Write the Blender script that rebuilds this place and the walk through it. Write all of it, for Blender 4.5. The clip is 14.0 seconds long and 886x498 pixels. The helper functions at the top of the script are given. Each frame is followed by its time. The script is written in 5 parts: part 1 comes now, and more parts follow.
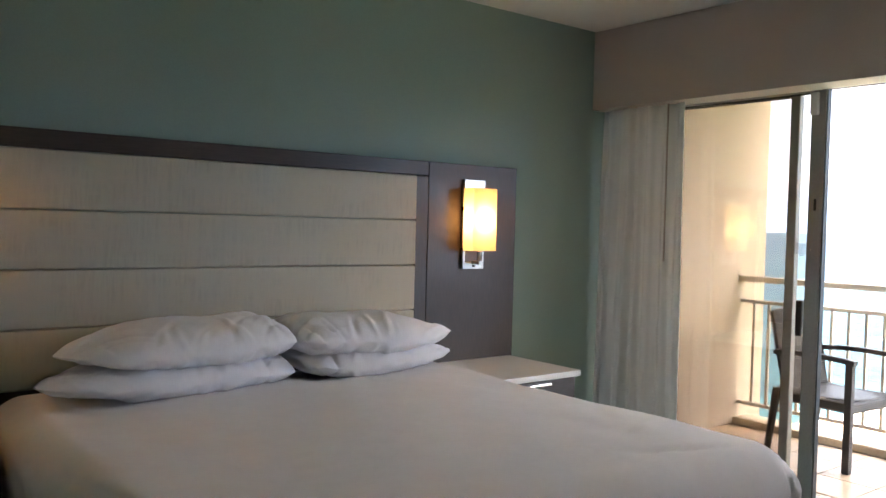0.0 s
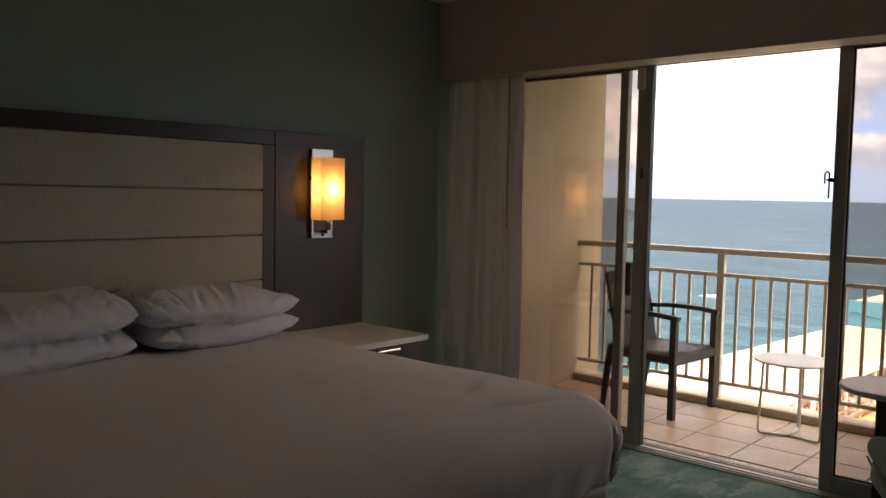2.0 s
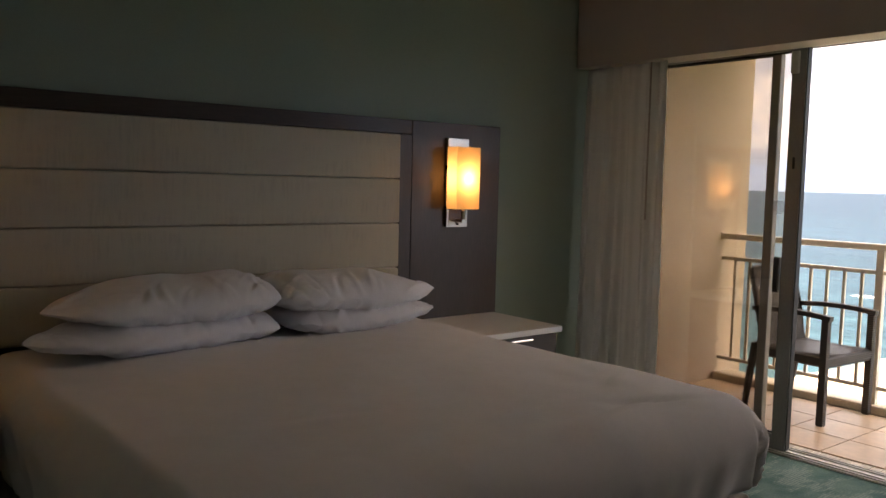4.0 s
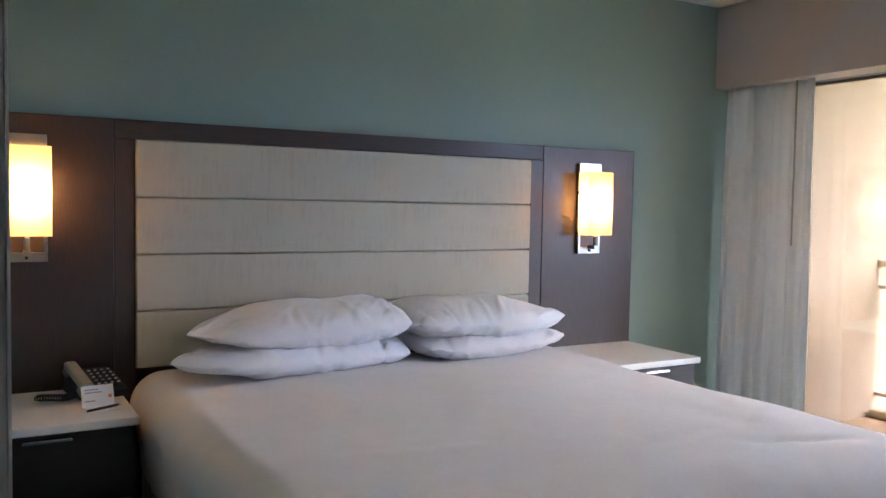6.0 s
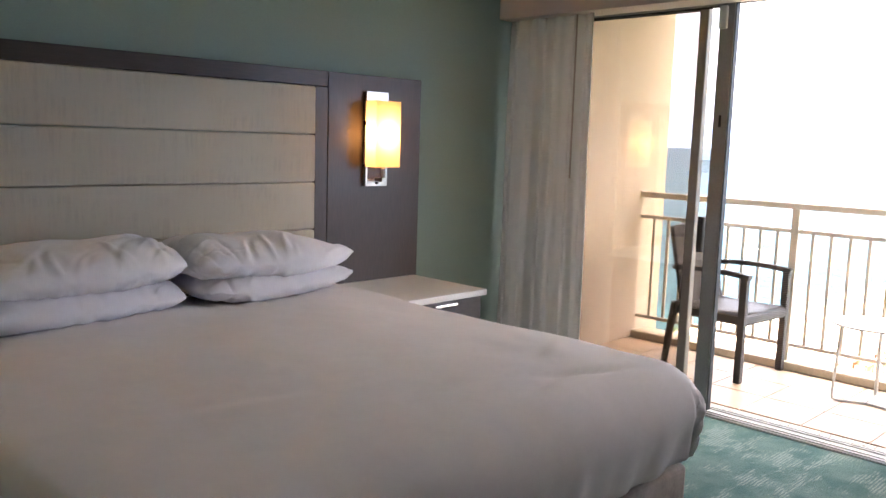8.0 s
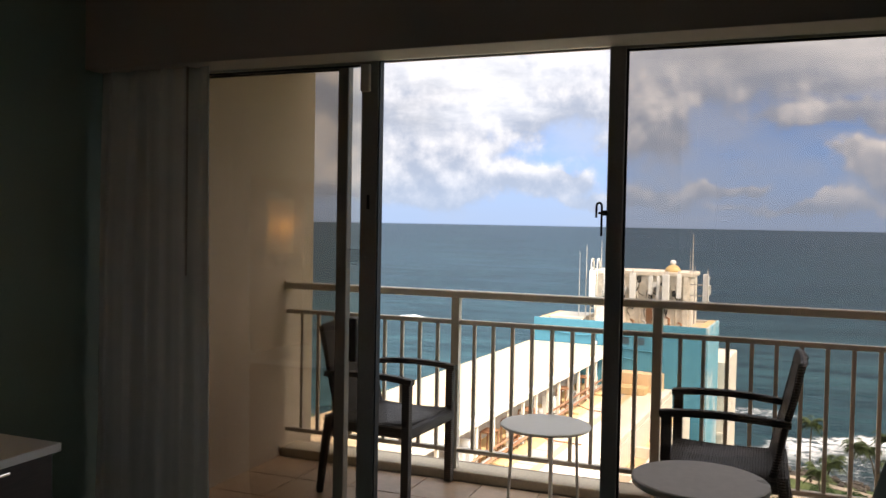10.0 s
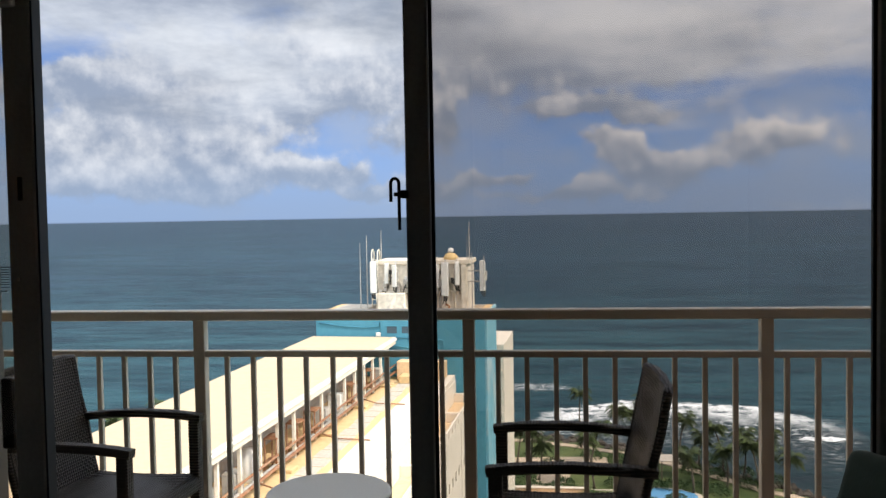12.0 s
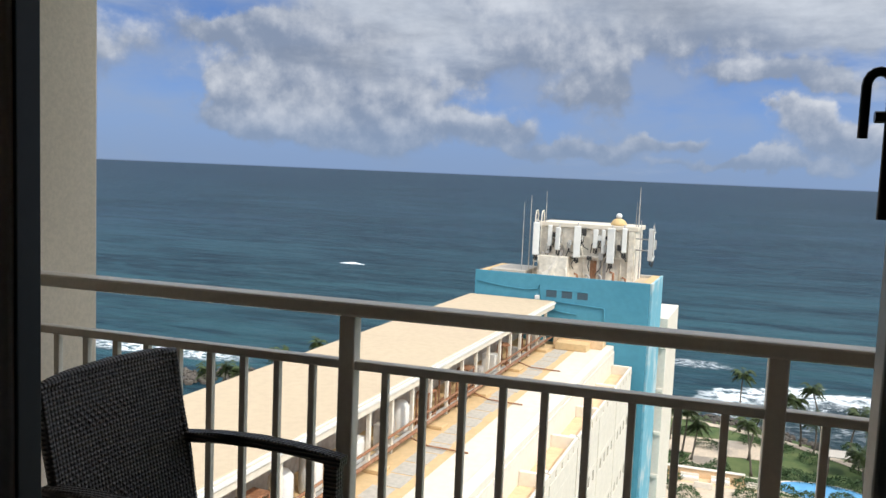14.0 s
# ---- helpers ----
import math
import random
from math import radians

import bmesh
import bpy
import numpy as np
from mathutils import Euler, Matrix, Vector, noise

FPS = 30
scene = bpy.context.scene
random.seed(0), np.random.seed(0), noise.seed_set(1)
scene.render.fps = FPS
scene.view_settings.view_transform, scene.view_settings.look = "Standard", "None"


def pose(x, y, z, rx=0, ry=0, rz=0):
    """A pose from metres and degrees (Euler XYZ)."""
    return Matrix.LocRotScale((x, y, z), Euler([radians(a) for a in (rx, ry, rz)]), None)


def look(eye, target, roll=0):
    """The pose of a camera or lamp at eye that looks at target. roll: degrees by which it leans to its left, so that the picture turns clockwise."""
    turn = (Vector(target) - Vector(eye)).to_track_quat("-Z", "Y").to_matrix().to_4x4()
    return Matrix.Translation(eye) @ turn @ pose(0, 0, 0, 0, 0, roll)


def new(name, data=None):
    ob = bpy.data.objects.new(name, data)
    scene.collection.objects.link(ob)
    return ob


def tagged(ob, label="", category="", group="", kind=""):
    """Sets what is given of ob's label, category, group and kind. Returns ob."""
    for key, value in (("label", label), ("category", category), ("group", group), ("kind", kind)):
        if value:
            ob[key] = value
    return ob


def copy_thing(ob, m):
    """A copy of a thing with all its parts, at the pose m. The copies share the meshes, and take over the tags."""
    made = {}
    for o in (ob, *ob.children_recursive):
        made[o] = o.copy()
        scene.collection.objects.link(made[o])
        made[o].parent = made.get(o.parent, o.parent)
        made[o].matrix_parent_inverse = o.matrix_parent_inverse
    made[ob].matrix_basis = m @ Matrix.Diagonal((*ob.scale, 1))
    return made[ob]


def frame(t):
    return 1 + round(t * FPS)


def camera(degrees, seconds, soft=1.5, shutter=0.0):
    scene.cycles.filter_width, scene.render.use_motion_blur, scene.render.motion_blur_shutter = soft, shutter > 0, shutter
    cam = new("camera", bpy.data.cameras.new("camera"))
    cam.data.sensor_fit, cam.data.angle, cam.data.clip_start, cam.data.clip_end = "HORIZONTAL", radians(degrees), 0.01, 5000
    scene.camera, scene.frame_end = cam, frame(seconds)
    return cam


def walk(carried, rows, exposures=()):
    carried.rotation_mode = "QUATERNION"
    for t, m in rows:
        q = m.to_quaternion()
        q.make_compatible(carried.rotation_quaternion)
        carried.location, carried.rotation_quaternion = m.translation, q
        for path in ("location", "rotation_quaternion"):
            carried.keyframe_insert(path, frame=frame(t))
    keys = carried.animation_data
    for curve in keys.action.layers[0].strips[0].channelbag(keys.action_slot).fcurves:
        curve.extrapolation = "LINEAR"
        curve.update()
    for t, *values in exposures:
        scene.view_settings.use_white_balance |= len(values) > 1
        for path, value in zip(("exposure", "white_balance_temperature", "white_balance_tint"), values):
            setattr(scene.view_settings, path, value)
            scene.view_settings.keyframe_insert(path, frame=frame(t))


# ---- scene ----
cam = camera(56.5, 14.0)
PATH = [
    (0, (0.245, 0.551, 1.386), (1.482, 2.121, 1.324), 1.5),
    (0.5, (0.224, 0.519, 1.403), (1.568, 2.001, 1.401), 2.7),
    (1, (0.21, 0.504, 1.403), (1.623, 1.919, 1.42), 2.4),
    (1.5, (0.229, 0.471, 1.406), (1.708, 1.815, 1.341), 1.3),
    (2, (0.236, 0.464, 1.396), (1.721, 1.796, 1.263), 1.1),
    (2.5, (0.239, 0.454, 1.375), (1.655, 1.857, 1.211), 1.2),
    (5, (0.244, 0.509, 1.39), (1.344, 2.174, 1.263), 0.5),
    (5.5, (0.259, 0.499, 1.383), (1.26, 2.227, 1.271), 0.3),
    (6, (0.262, 0.499, 1.385), (1.252, 2.233, 1.281), 1.0),
    (6.5, (0.257, 0.489, 1.392), (1.241, 2.226, 1.279), 2.1),
    (7, (0.271, 0.496, 1.385), (1.245, 2.235, 1.213), 1.8),
    (7.5, (0.282, 0.526, 1.371), (1.359, 2.196, 1.148), 2.8),
    (8, (0.345, 0.687, 1.392), (1.754, 2.082, 1.13), 1.8),
    (8.5, (0.446, 0.807, 1.38), (2.094, 1.906, 1.101), 0.8),
    (8.7, (0.513, 0.841, 1.386), (2.201, 1.883, 1.132), 1.2),
    (10.8, (1.727, 1.306, 1.461), (3.619, 1.95, 1.45), 0.4),
    (11, (1.83, 1.346, 1.457), (3.723, 1.99, 1.449), 0.4),
    (11.5, (2.092, 1.433, 1.459), (4.046, 1.854, 1.401), -0.6),
    (12, (2.355, 1.388, 1.441), (4.342, 1.607, 1.362), -1.0),
    (12.5, (2.675, 1.418, 1.432), (4.626, 1.846, 1.319), -1.2),
    (13, (2.985, 1.539, 1.393), (4.9, 2.09, 1.227), -0.7),
    (13.5, (3.238, 1.652, 1.402), (5.145, 2.223, 1.207), -0.1),
    (14, (3.54, 1.853, 1.434), (5.438, 2.446, 1.251), 2.4),
]
EXPOSURES = [
    (0.0, 3.75, 6700, 12),
    (0.5, 3.45, 6950, 15),
    (1.0, 2.8, 7850, 25),
    (1.5, 2.25, 8300, 20),
    (2.0, 1.85, 8300, 20),
    (2.7, 1.9, 8300, 20),
    (4.8, 3.35, 7900, 18),
    (5.0, 3.7, 7600, 17),
    (5.5, 4.04, 6100, 17),
    (6.0, 4.34, 6100, 17),
    (6.5, 4.34, 5950, 17),
    (7.0, 4.44, 5950, 17),
    (7.5, 4.34, 5950, 17),
    (8.0, 3.84, 6900, 19),
    (8.5, 2.63, 7500, 16),
    (8.7, 2.16, 7850, 16),
    (10.8, 0.71, 6600, 11),
    (11.0, 0.63, 6500, 11),
    (12.0, 0.35, 6600, 9),
    (13.0, 0.1, 6400, 9),
    (14.0, -0.04, 6300, 9),
]
walk(cam, [(t, look(eye, target, roll)) for t, eye, target, roll in PATH], EXPOSURES)

# ---- world and sun ----
SUN_FROM = Vector((-0.40, -0.76, 1.0)).normalized()
SUN_ELEV = math.asin(SUN_FROM.z)
SUN_AZ = math.atan2(SUN_FROM.x, SUN_FROM.y)


class Nodes:
    """Short hand for building a node tree."""

    def __init__(self, tree):
        self.tree = tree
        self.links = tree.links

    def add(self, kind, **inputs):
        n = self.tree.nodes.new(kind)
        for key, value in inputs.items():
            self.put(n, key.replace("_", " "), value)
        return n

    def put(self, n, key, value):
        sock = n.inputs[int(key)] if key.isdigit() else n.inputs[key]
        if isinstance(value, bpy.types.NodeSocket):
            self.links.new(value, sock)
        else:
            sock.default_value = value

    def math(self, op, a, b=0.0, c=0.0):
        n = self.tree.nodes.new("ShaderNodeMath")
        n.operation = op
        for i, v in enumerate((a, b, c)):
            self.put(n, str(i), v)
        return n.outputs[0]

    def mix(self, fac, a, b, blend="MIX"):
        n = self.tree.nodes.new("ShaderNodeMix")
        n.data_type, n.blend_type = "RGBA", blend
        self.put(n, "0", fac), self.put(n, "6", a), self.put(n, "7", b)
        return n.outputs[2]

    def ramp(self, fac, lo, hi, a=0.0, b=1.0):
        n = self.tree.nodes.new("ShaderNodeMapRange")
        n.interpolation_type = "SMOOTHSTEP"
        for i, v in enumerate((fac, lo, hi, a, b)):
            self.put(n, str(i), v)
        return n.outputs[0]

    def noise(self, vec, scale, detail=3.0, rough=0.55):
        n = self.tree.nodes.new("ShaderNodeTexNoise")
        self.put(n, "Vector", vec), self.put(n, "Scale", scale), self.put(n, "Detail", detail), self.put(n, "Roughness", rough)
        return n.outputs["Fac"]

    def wave(self, vec, axis, scale, distortion=0.0):
        n = self.tree.nodes.new("ShaderNodeTexWave")
        n.bands_direction = axis
        self.put(n, "Vector", vec), self.put(n, "Scale", scale), self.put(n, "Distortion", distortion)
        return n.outputs["Fac"]

    def scaled(self, vec, s):
        n = self.tree.nodes.new("ShaderNodeMapping")
        self.put(n, "Vector", vec)
        n.inputs["Scale"].default_value = s
        return n.outputs[0]


# clouds over the sea: bearing and height of the middle, half width and half height, in radians
CLOUDS = (
    (0.203, 0.185, 0.29, 0.050), (0.41, 0.142, 0.18, 0.024), (-0.15, 0.190, 0.15, 0.040), (0.52, 0.152, 0.054, 0.018),
    (0.43, 0.094, 0.12, 0.032), (0.575, 0.091, 0.020, 0.022), (0.526, 0.085, 0.024, 0.030), (0.53, 0.052, 0.060, 0.016),
    (0.25, 0.058, 0.050, 0.015), (0.133, 0.101, 0.045, 0.030), (-0.095, 0.121, 0.085, 0.014), (-0.098, 0.079, 0.022, 0.016),
    (-0.15, 0.055, 0.080, 0.020), (0.058, 0.050, 0.045, 0.010), (0.78, 0.12, 0.10, 0.045), (-0.04, 0.027, 0.085, 0.008),
    (0.95, 0.09, 0.09, 0.04), (-0.27, 0.08, 0.05, 0.02), (0.40, 0.045, 0.10, 0.022), (0.17, 0.035, 0.09, 0.012),
)


def make_world():
    world = bpy.data.worlds.new("sky")
    scene.world = world
    world.use_nodes = True
    tree = world.node_tree
    tree.nodes.clear()
    k = Nodes(tree)
    sky = k.add("ShaderNodeTexSky")
    sky.sky_type, sky.sun_disc, sky.sun_elevation, sky.sun_rotation = "NISHITA", False, SUN_ELEV, SUN_AZ
    way = k.add("ShaderNodeTexCoord").outputs["Generated"]
    sep = k.add("ShaderNodeSeparateXYZ", Vector=way).outputs
    up = k.math("MAXIMUM", sep[2], 0.0)
    # high broken deck, in perspective
    den = k.math("ADD", up, 0.15)
    flat = k.add("ShaderNodeCombineXYZ", X=k.math("DIVIDE", sep[0], den), Y=k.math("DIVIDE", sep[1], den), Z=3.7).outputs[0]
    deck_n = k.noise(flat, 0.55, 9.0, 0.58)
    deck = k.ramp(k.math("ADD", deck_n, k.ramp(up, 0.11, 0.24, -0.10, 0.20)), 0.44, 0.62)
    deck_lit = k.ramp(k.noise(k.scaled(flat, (1.0, 1.0, 1.9)), 0.95, 8.0, 0.60), 0.34, 0.68)
    high = k.ramp(up, 0.26, 0.60, 1.0, 1.5)
    deck_col = k.mix(deck_lit, (0.22, 0.26, 0.34, 1), (0.67, 0.71, 0.78, 1))
    # heaped clouds over the sea: soft ellipses by bearing and height, broken up by noise
    warp = k.tree.nodes.new("ShaderNodeTexNoise")
    k.put(warp, "Vector", way), k.put(warp, "Scale", 13.0), k.put(warp, "Detail", 7.0), k.put(warp, "Roughness", 0.55)
    shake = k.add("ShaderNodeSeparateXYZ", Vector=warp.outputs["Color"]).outputs
    bearing = k.math("ADD", k.math("ARCTAN2", sep[1], sep[0]), k.math("MULTIPLY_ADD", shake[0], 0.15, -0.075))
    height = k.math("ADD", sep[2], k.math("MULTIPLY_ADD", shake[1], 0.075, -0.0375))
    whole, lean = 0.0, 0.0
    for az, el, wide, tall in CLOUDS:
        dx = k.math("MULTIPLY", k.math("SUBTRACT", bearing, az), 1 / wide)
        dz = k.math("MULTIPLY", k.math("SUBTRACT", height, el), 1 / tall)
        g = k.math("POWER", 0.37, k.math("MULTIPLY_ADD", dx, dx, k.math("MULTIPLY", dz, dz)))
        whole = k.math("ADD", g, whole)
        lean = k.math("MULTIPLY_ADD", g, dz, lean)
    puff = k.noise(way, 17.0, 8.0, 0.55)
    tall_way = k.scaled(way, (1.0, 1.0, 1.5))
    wisp = k.noise(tall_way, 7.0, 9.0, 0.60)
    body = k.math("ADD", whole, k.math("MULTIPLY", k.math("SUBTRACT", puff, 0.5), 0.75))
    body = k.math("ADD", body, k.math("MULTIPLY", k.math("SUBTRACT", wisp, 0.5), 1.3))
    heap = k.ramp(body, 0.18, 0.62)
    shifted = k.add("ShaderNodeVectorMath").outputs[0]
    k.put(shifted.node, "0", way)
    shifted.node.inputs[1].default_value = (-0.003, -0.006, 0.016)
    relief = k.math("SUBTRACT", puff, k.noise(shifted, 17.0, 8.0, 0.55))
    rise = k.math("DIVIDE", lean, k.math("MAXIMUM", whole, 0.05))
    heap_lit = k.ramp(k.math("ADD", k.math("MULTIPLY", rise, 0.40), k.math("ADD", k.math("MULTIPLY", relief, 2.3), k.math("MULTIPLY", k.math("SUBTRACT", wisp, 0.5), 1.2))), -0.45, 0.85)
    heap_col = k.mix(heap_lit, (0.26, 0.31, 0.41, 1), (0.74, 0.75, 0.78, 1))
    blue = k.mix(k.ramp(up, 0.0, 0.20), (0.24, 0.43, 0.86, 1), (0.075, 0.215, 0.62, 1))
    clear = k.mix(0.78, k.mix(1.0, sky.outputs[0], (0.07, 0.07, 0.07, 1), "MULTIPLY"), blue)
    veil = k.ramp(k.noise(k.scaled(way, (1.0, 1.0, 2.6)), 5.0, 6.0, 0.55), 0.36, 0.68, 0.05, 0.62)
    clear = k.mix(veil, clear, (0.36, 0.42, 0.53, 1))
    both = k.mix(k.math("MULTIPLY", heap, 0.94), clear, heap_col)
    both = k.mix(k.math("MULTIPLY", deck, 0.92), both, deck_col)
    both = k.mix(k.ramp(up, 0.0, 0.10, 0.72, 0.0), both, (0.26, 0.35, 0.51, 1))
    # brighter sky towards the sun
    toward = k.tree.nodes.new("ShaderNodeVectorMath")
    toward.operation = "DOT_PRODUCT"
    k.put(toward, "0", way)
    toward.inputs[1].default_value = SUN_FROM
    aureole = k.math("POWER", k.math("MAXIMUM", k.math("MULTIPLY_ADD", toward.outputs["Value"], 0.75, 0.25), 0.0), 2.0)
    gain = [k.math("MULTIPLY", high, k.math("MULTIPLY_ADD", aureole, warm, 1.0)) for warm in (2.7, 2.4, 1.9)]
    both = k.mix(1.0, both, k.add("ShaderNodeCombineXYZ", X=gain[0], Y=gain[1], Z=gain[2]).outputs[0], "MULTIPLY")
    both = k.mix(k.ramp(sep[2], -0.0025, 0.0012), (0.078, 0.100, 0.142, 1), both)
    bg = k.add("ShaderNodeBackground", Color=both, Strength=1.0)
    out = k.add("ShaderNodeOutputWorld")
    k.links.new(bg.outputs[0], out.inputs[0])
    world.cycles.sampling_method = "MANUAL"
    world.cycles.sample_map_resolution = 1024


make_world()
sun_data = bpy.data.lights.new("sun", "SUN")
sun_data.energy, sun_data.angle, sun_data.color = 2.9, radians(0.5), (1.0, 0.93, 0.82)
sun = new("sun", sun_data)
LAMP_WATTS = 0.36
sun.matrix_basis = look(SUN_FROM * 50, (0, 0, 0))


# ---- materials ----
def material(name, color, rough=0.6, metal=0.0, vary=0.12, grain=40.0, bump=0.15, depth=0.002, stain=0.0, stain_scale=1.5, spec=0.5, coords="Object", stretch=(1, 1, 1), second=None, random_tint=0.0):
    m = bpy.data.materials.new(name)
    m.use_nodes = True
    k = Nodes(m.node_tree)
    bsdf = m.node_tree.nodes["Principled BSDF"]
    vec = k.scaled(k.add("ShaderNodeTexCoord").outputs[coords], stretch)
    fine = k.noise(vec, grain, 4.0, 0.6)
    broad = k.noise(vec, stain_scale, 4.0, 0.6)
    dark = tuple(c * (1 - vary) for c in color) + (1,)
    light = tuple(min(1.0, c * (1 + vary)) for c in color) + (1,)
    col = k.mix(k.ramp(fine, 0.3, 0.7), dark, light)
    if stain:
        other = tuple(second) + (1,) if second else tuple(c * 0.6 for c in color) + (1,)
        col = k.mix(k.math("MULTIPLY", k.ramp(broad, 0.45, 0.72), stain), col, other)
    if random_tint:
        rnd = k.add("ShaderNodeObjectInfo").outputs["Random"]
        col = k.mix(1.0, col, k.mix(rnd, (1 - random_tint,) * 3 + (1,), (1.0, 1.0, 1.0, 1)), "MULTIPLY")
    k.put(bsdf, "Base Color", col)
    k.put(bsdf, "Roughness", k.ramp(broad, 0.2, 0.8, max(0.02, rough - 0.07), min(1.0, rough + 0.07)))
    bsdf.inputs["Metallic"].default_value = metal
    bsdf.inputs["Specular IOR Level"].default_value = spec
    if bump:
        b = k.add("ShaderNodeBump", Strength=bump, Distance=depth, Height=fine)
        k.links.new(b.outputs[0], bsdf.inputs["Normal"])
    return m


def wood_material(name, color, stretch):
    m = bpy.data.materials.new(name)
    m.use_nodes = True
    k = Nodes(m.node_tree)
    bsdf = m.node_tree.nodes["Principled BSDF"]
    obj = k.add("ShaderNodeTexCoord").outputs["Object"]
    vec = k.scaled(obj, stretch)
    grain = k.noise(vec, 14.0, 6.0, 0.65)
    pore = k.noise(vec, 60.0, 3.0, 0.6)
    c = Vector(color)
    col = k.mix(k.ramp(grain, 0.3, 0.7), (*(c * 0.82), 1), (*(c * 1.15), 1))
    col = k.mix(k.math("MULTIPLY", k.ramp(pore, 0.52, 0.68), 0.25), col, (*(c * 0.5), 1))
    k.put(bsdf, "Base Color", col)
    k.put(bsdf, "Roughness", k.ramp(k.noise(obj, 3.0), 0.3, 0.7, 0.34, 0.46))
    b = k.add("ShaderNodeBump", Strength=0.12, Distance=0.001, Height=pore)
    k.links.new(b.outputs[0], bsdf.inputs["Normal"])
    return m


def carpet_material():
    m = bpy.data.materials.new("teal_carpet")
    m.use_nodes = True
    k = Nodes(m.node_tree)
    bsdf = m.node_tree.nodes["Principled BSDF"]
    obj = k.add("ShaderNodeTexCoord").outputs["Object"]
    broad = k.noise(k.scaled(obj, (1.0, 2.2, 1.0)), 3.6, 6.0, 0.70)
    wave = k.wave(obj, "Y", 22.0, 3.0)
    tuft = k.noise(k.scaled(obj, (1.0, 2.0, 1.0)), 95.0, 3.0, 0.75)
    patch = k.math("MULTIPLY", k.ramp(broad, 0.49, 0.60), k.ramp(wave, 0.25, 0.65, 0.2, 1.0))
    deep = k.mix(k.ramp(k.noise(obj, 5.0, 4.0), 0.35, 0.65), (0.075, 0.150, 0.140, 1), (0.135, 0.215, 0.195, 1))
    col = k.mix(k.math("MULTIPLY", patch, 0.75), deep, (0.30, 0.36, 0.32, 1))
    col = k.mix(1.0, col, k.mix(tuft, (0.35, 0.35, 0.35, 1), (1.5, 1.5, 1.5, 1)), "MULTIPLY")
    k.put(bsdf, "Base Color", col)
    bsdf.inputs["Roughness"].default_value = 0.95
    bsdf.inputs["Specular IOR Level"].default_value = 0.1
    b = k.add("ShaderNodeBump", Strength=0.7, Distance=0.004, Height=k.math("ADD", tuft, k.math("MULTIPLY", patch, 0.5)))
    k.links.new(b.outputs[0], bsdf.inputs["Normal"])
    return m


def cloth_material(name, color, weave=500.0, bump=0.25, mottled=0.10, trans=0.0, clear=0.0, sheen=0.2, wrinkle=0.0):
    m = bpy.data.materials.new(name)
    m.use_nodes = True
    k = Nodes(m.node_tree)
    bsdf = m.node_tree.nodes["Principled BSDF"]
    obj = k.add("ShaderNodeTexCoord").outputs["Object"]
    broad = k.noise(obj, 9.0, 5.0, 0.65)
    thread = k.noise(k.scaled(obj, (1, 1, 0.25)), weave, 2.0, 0.6)
    c = Vector(color)
    col = k.mix(k.ramp(broad, 0.3, 0.7), (*(c * (1 - mottled)), 1), (*(c * (1 + mottled * 0.4)), 1))
    col = k.mix(1.0, col, k.mix(thread, (0.86, 0.86, 0.86, 1), (1.0, 1.0, 1.0, 1)), "MULTIPLY")
    k.put(bsdf, "Base Color", col)
    bsdf.inputs["Roughness"].default_value = 0.88
    bsdf.inputs["Specular IOR Level"].default_value = 0.2
    bsdf.inputs["Sheen Weight"].default_value = sheen
    soft = k.noise(obj, 30.0, 4.0, 0.6)
    high = k.math("ADD", thread, soft)
    if wrinkle:
        bent = k.noise(k.scaled(obj, (1.0, 0.7, 1.0)), 7.0, 3.0, 0.5)
        ridge = k.math("ABSOLUTE", k.math("SUBTRACT", bent, 0.5))
        high = k.math("ADD", high, k.math("MULTIPLY", k.ramp(ridge, 0.0, 0.07, 1.0, 0.0), wrinkle))
    b = k.add("ShaderNodeBump", Strength=bump, Distance=0.003, Height=high)
    k.links.new(b.outputs[0], bsdf.inputs["Normal"])
    out = m.node_tree.nodes["Material Output"]
    last = bsdf.outputs[0]
    if trans:
        tl = k.add("ShaderNodeBsdfTranslucent", Color=col)
        mx = k.add("ShaderNodeMixShader")
        k.put(mx, "0", trans), k.links.new(last, mx.inputs[1]), k.links.new(tl.outputs[0], mx.inputs[2])
        last = mx.outputs[0]
    if clear:
        tr = k.add("ShaderNodeBsdfTransparent")
        mx = k.add("ShaderNodeMixShader")
        k.put(mx, "0", k.ramp(thread, 0.3, 0.7, clear * 0.6, clear * 1.4)), k.links.new(last, mx.inputs[1]), k.links.new(tr.outputs[0], mx.inputs[2])
        last = mx.outputs[0]
    k.links.new(last, out.inputs[0])
    return m


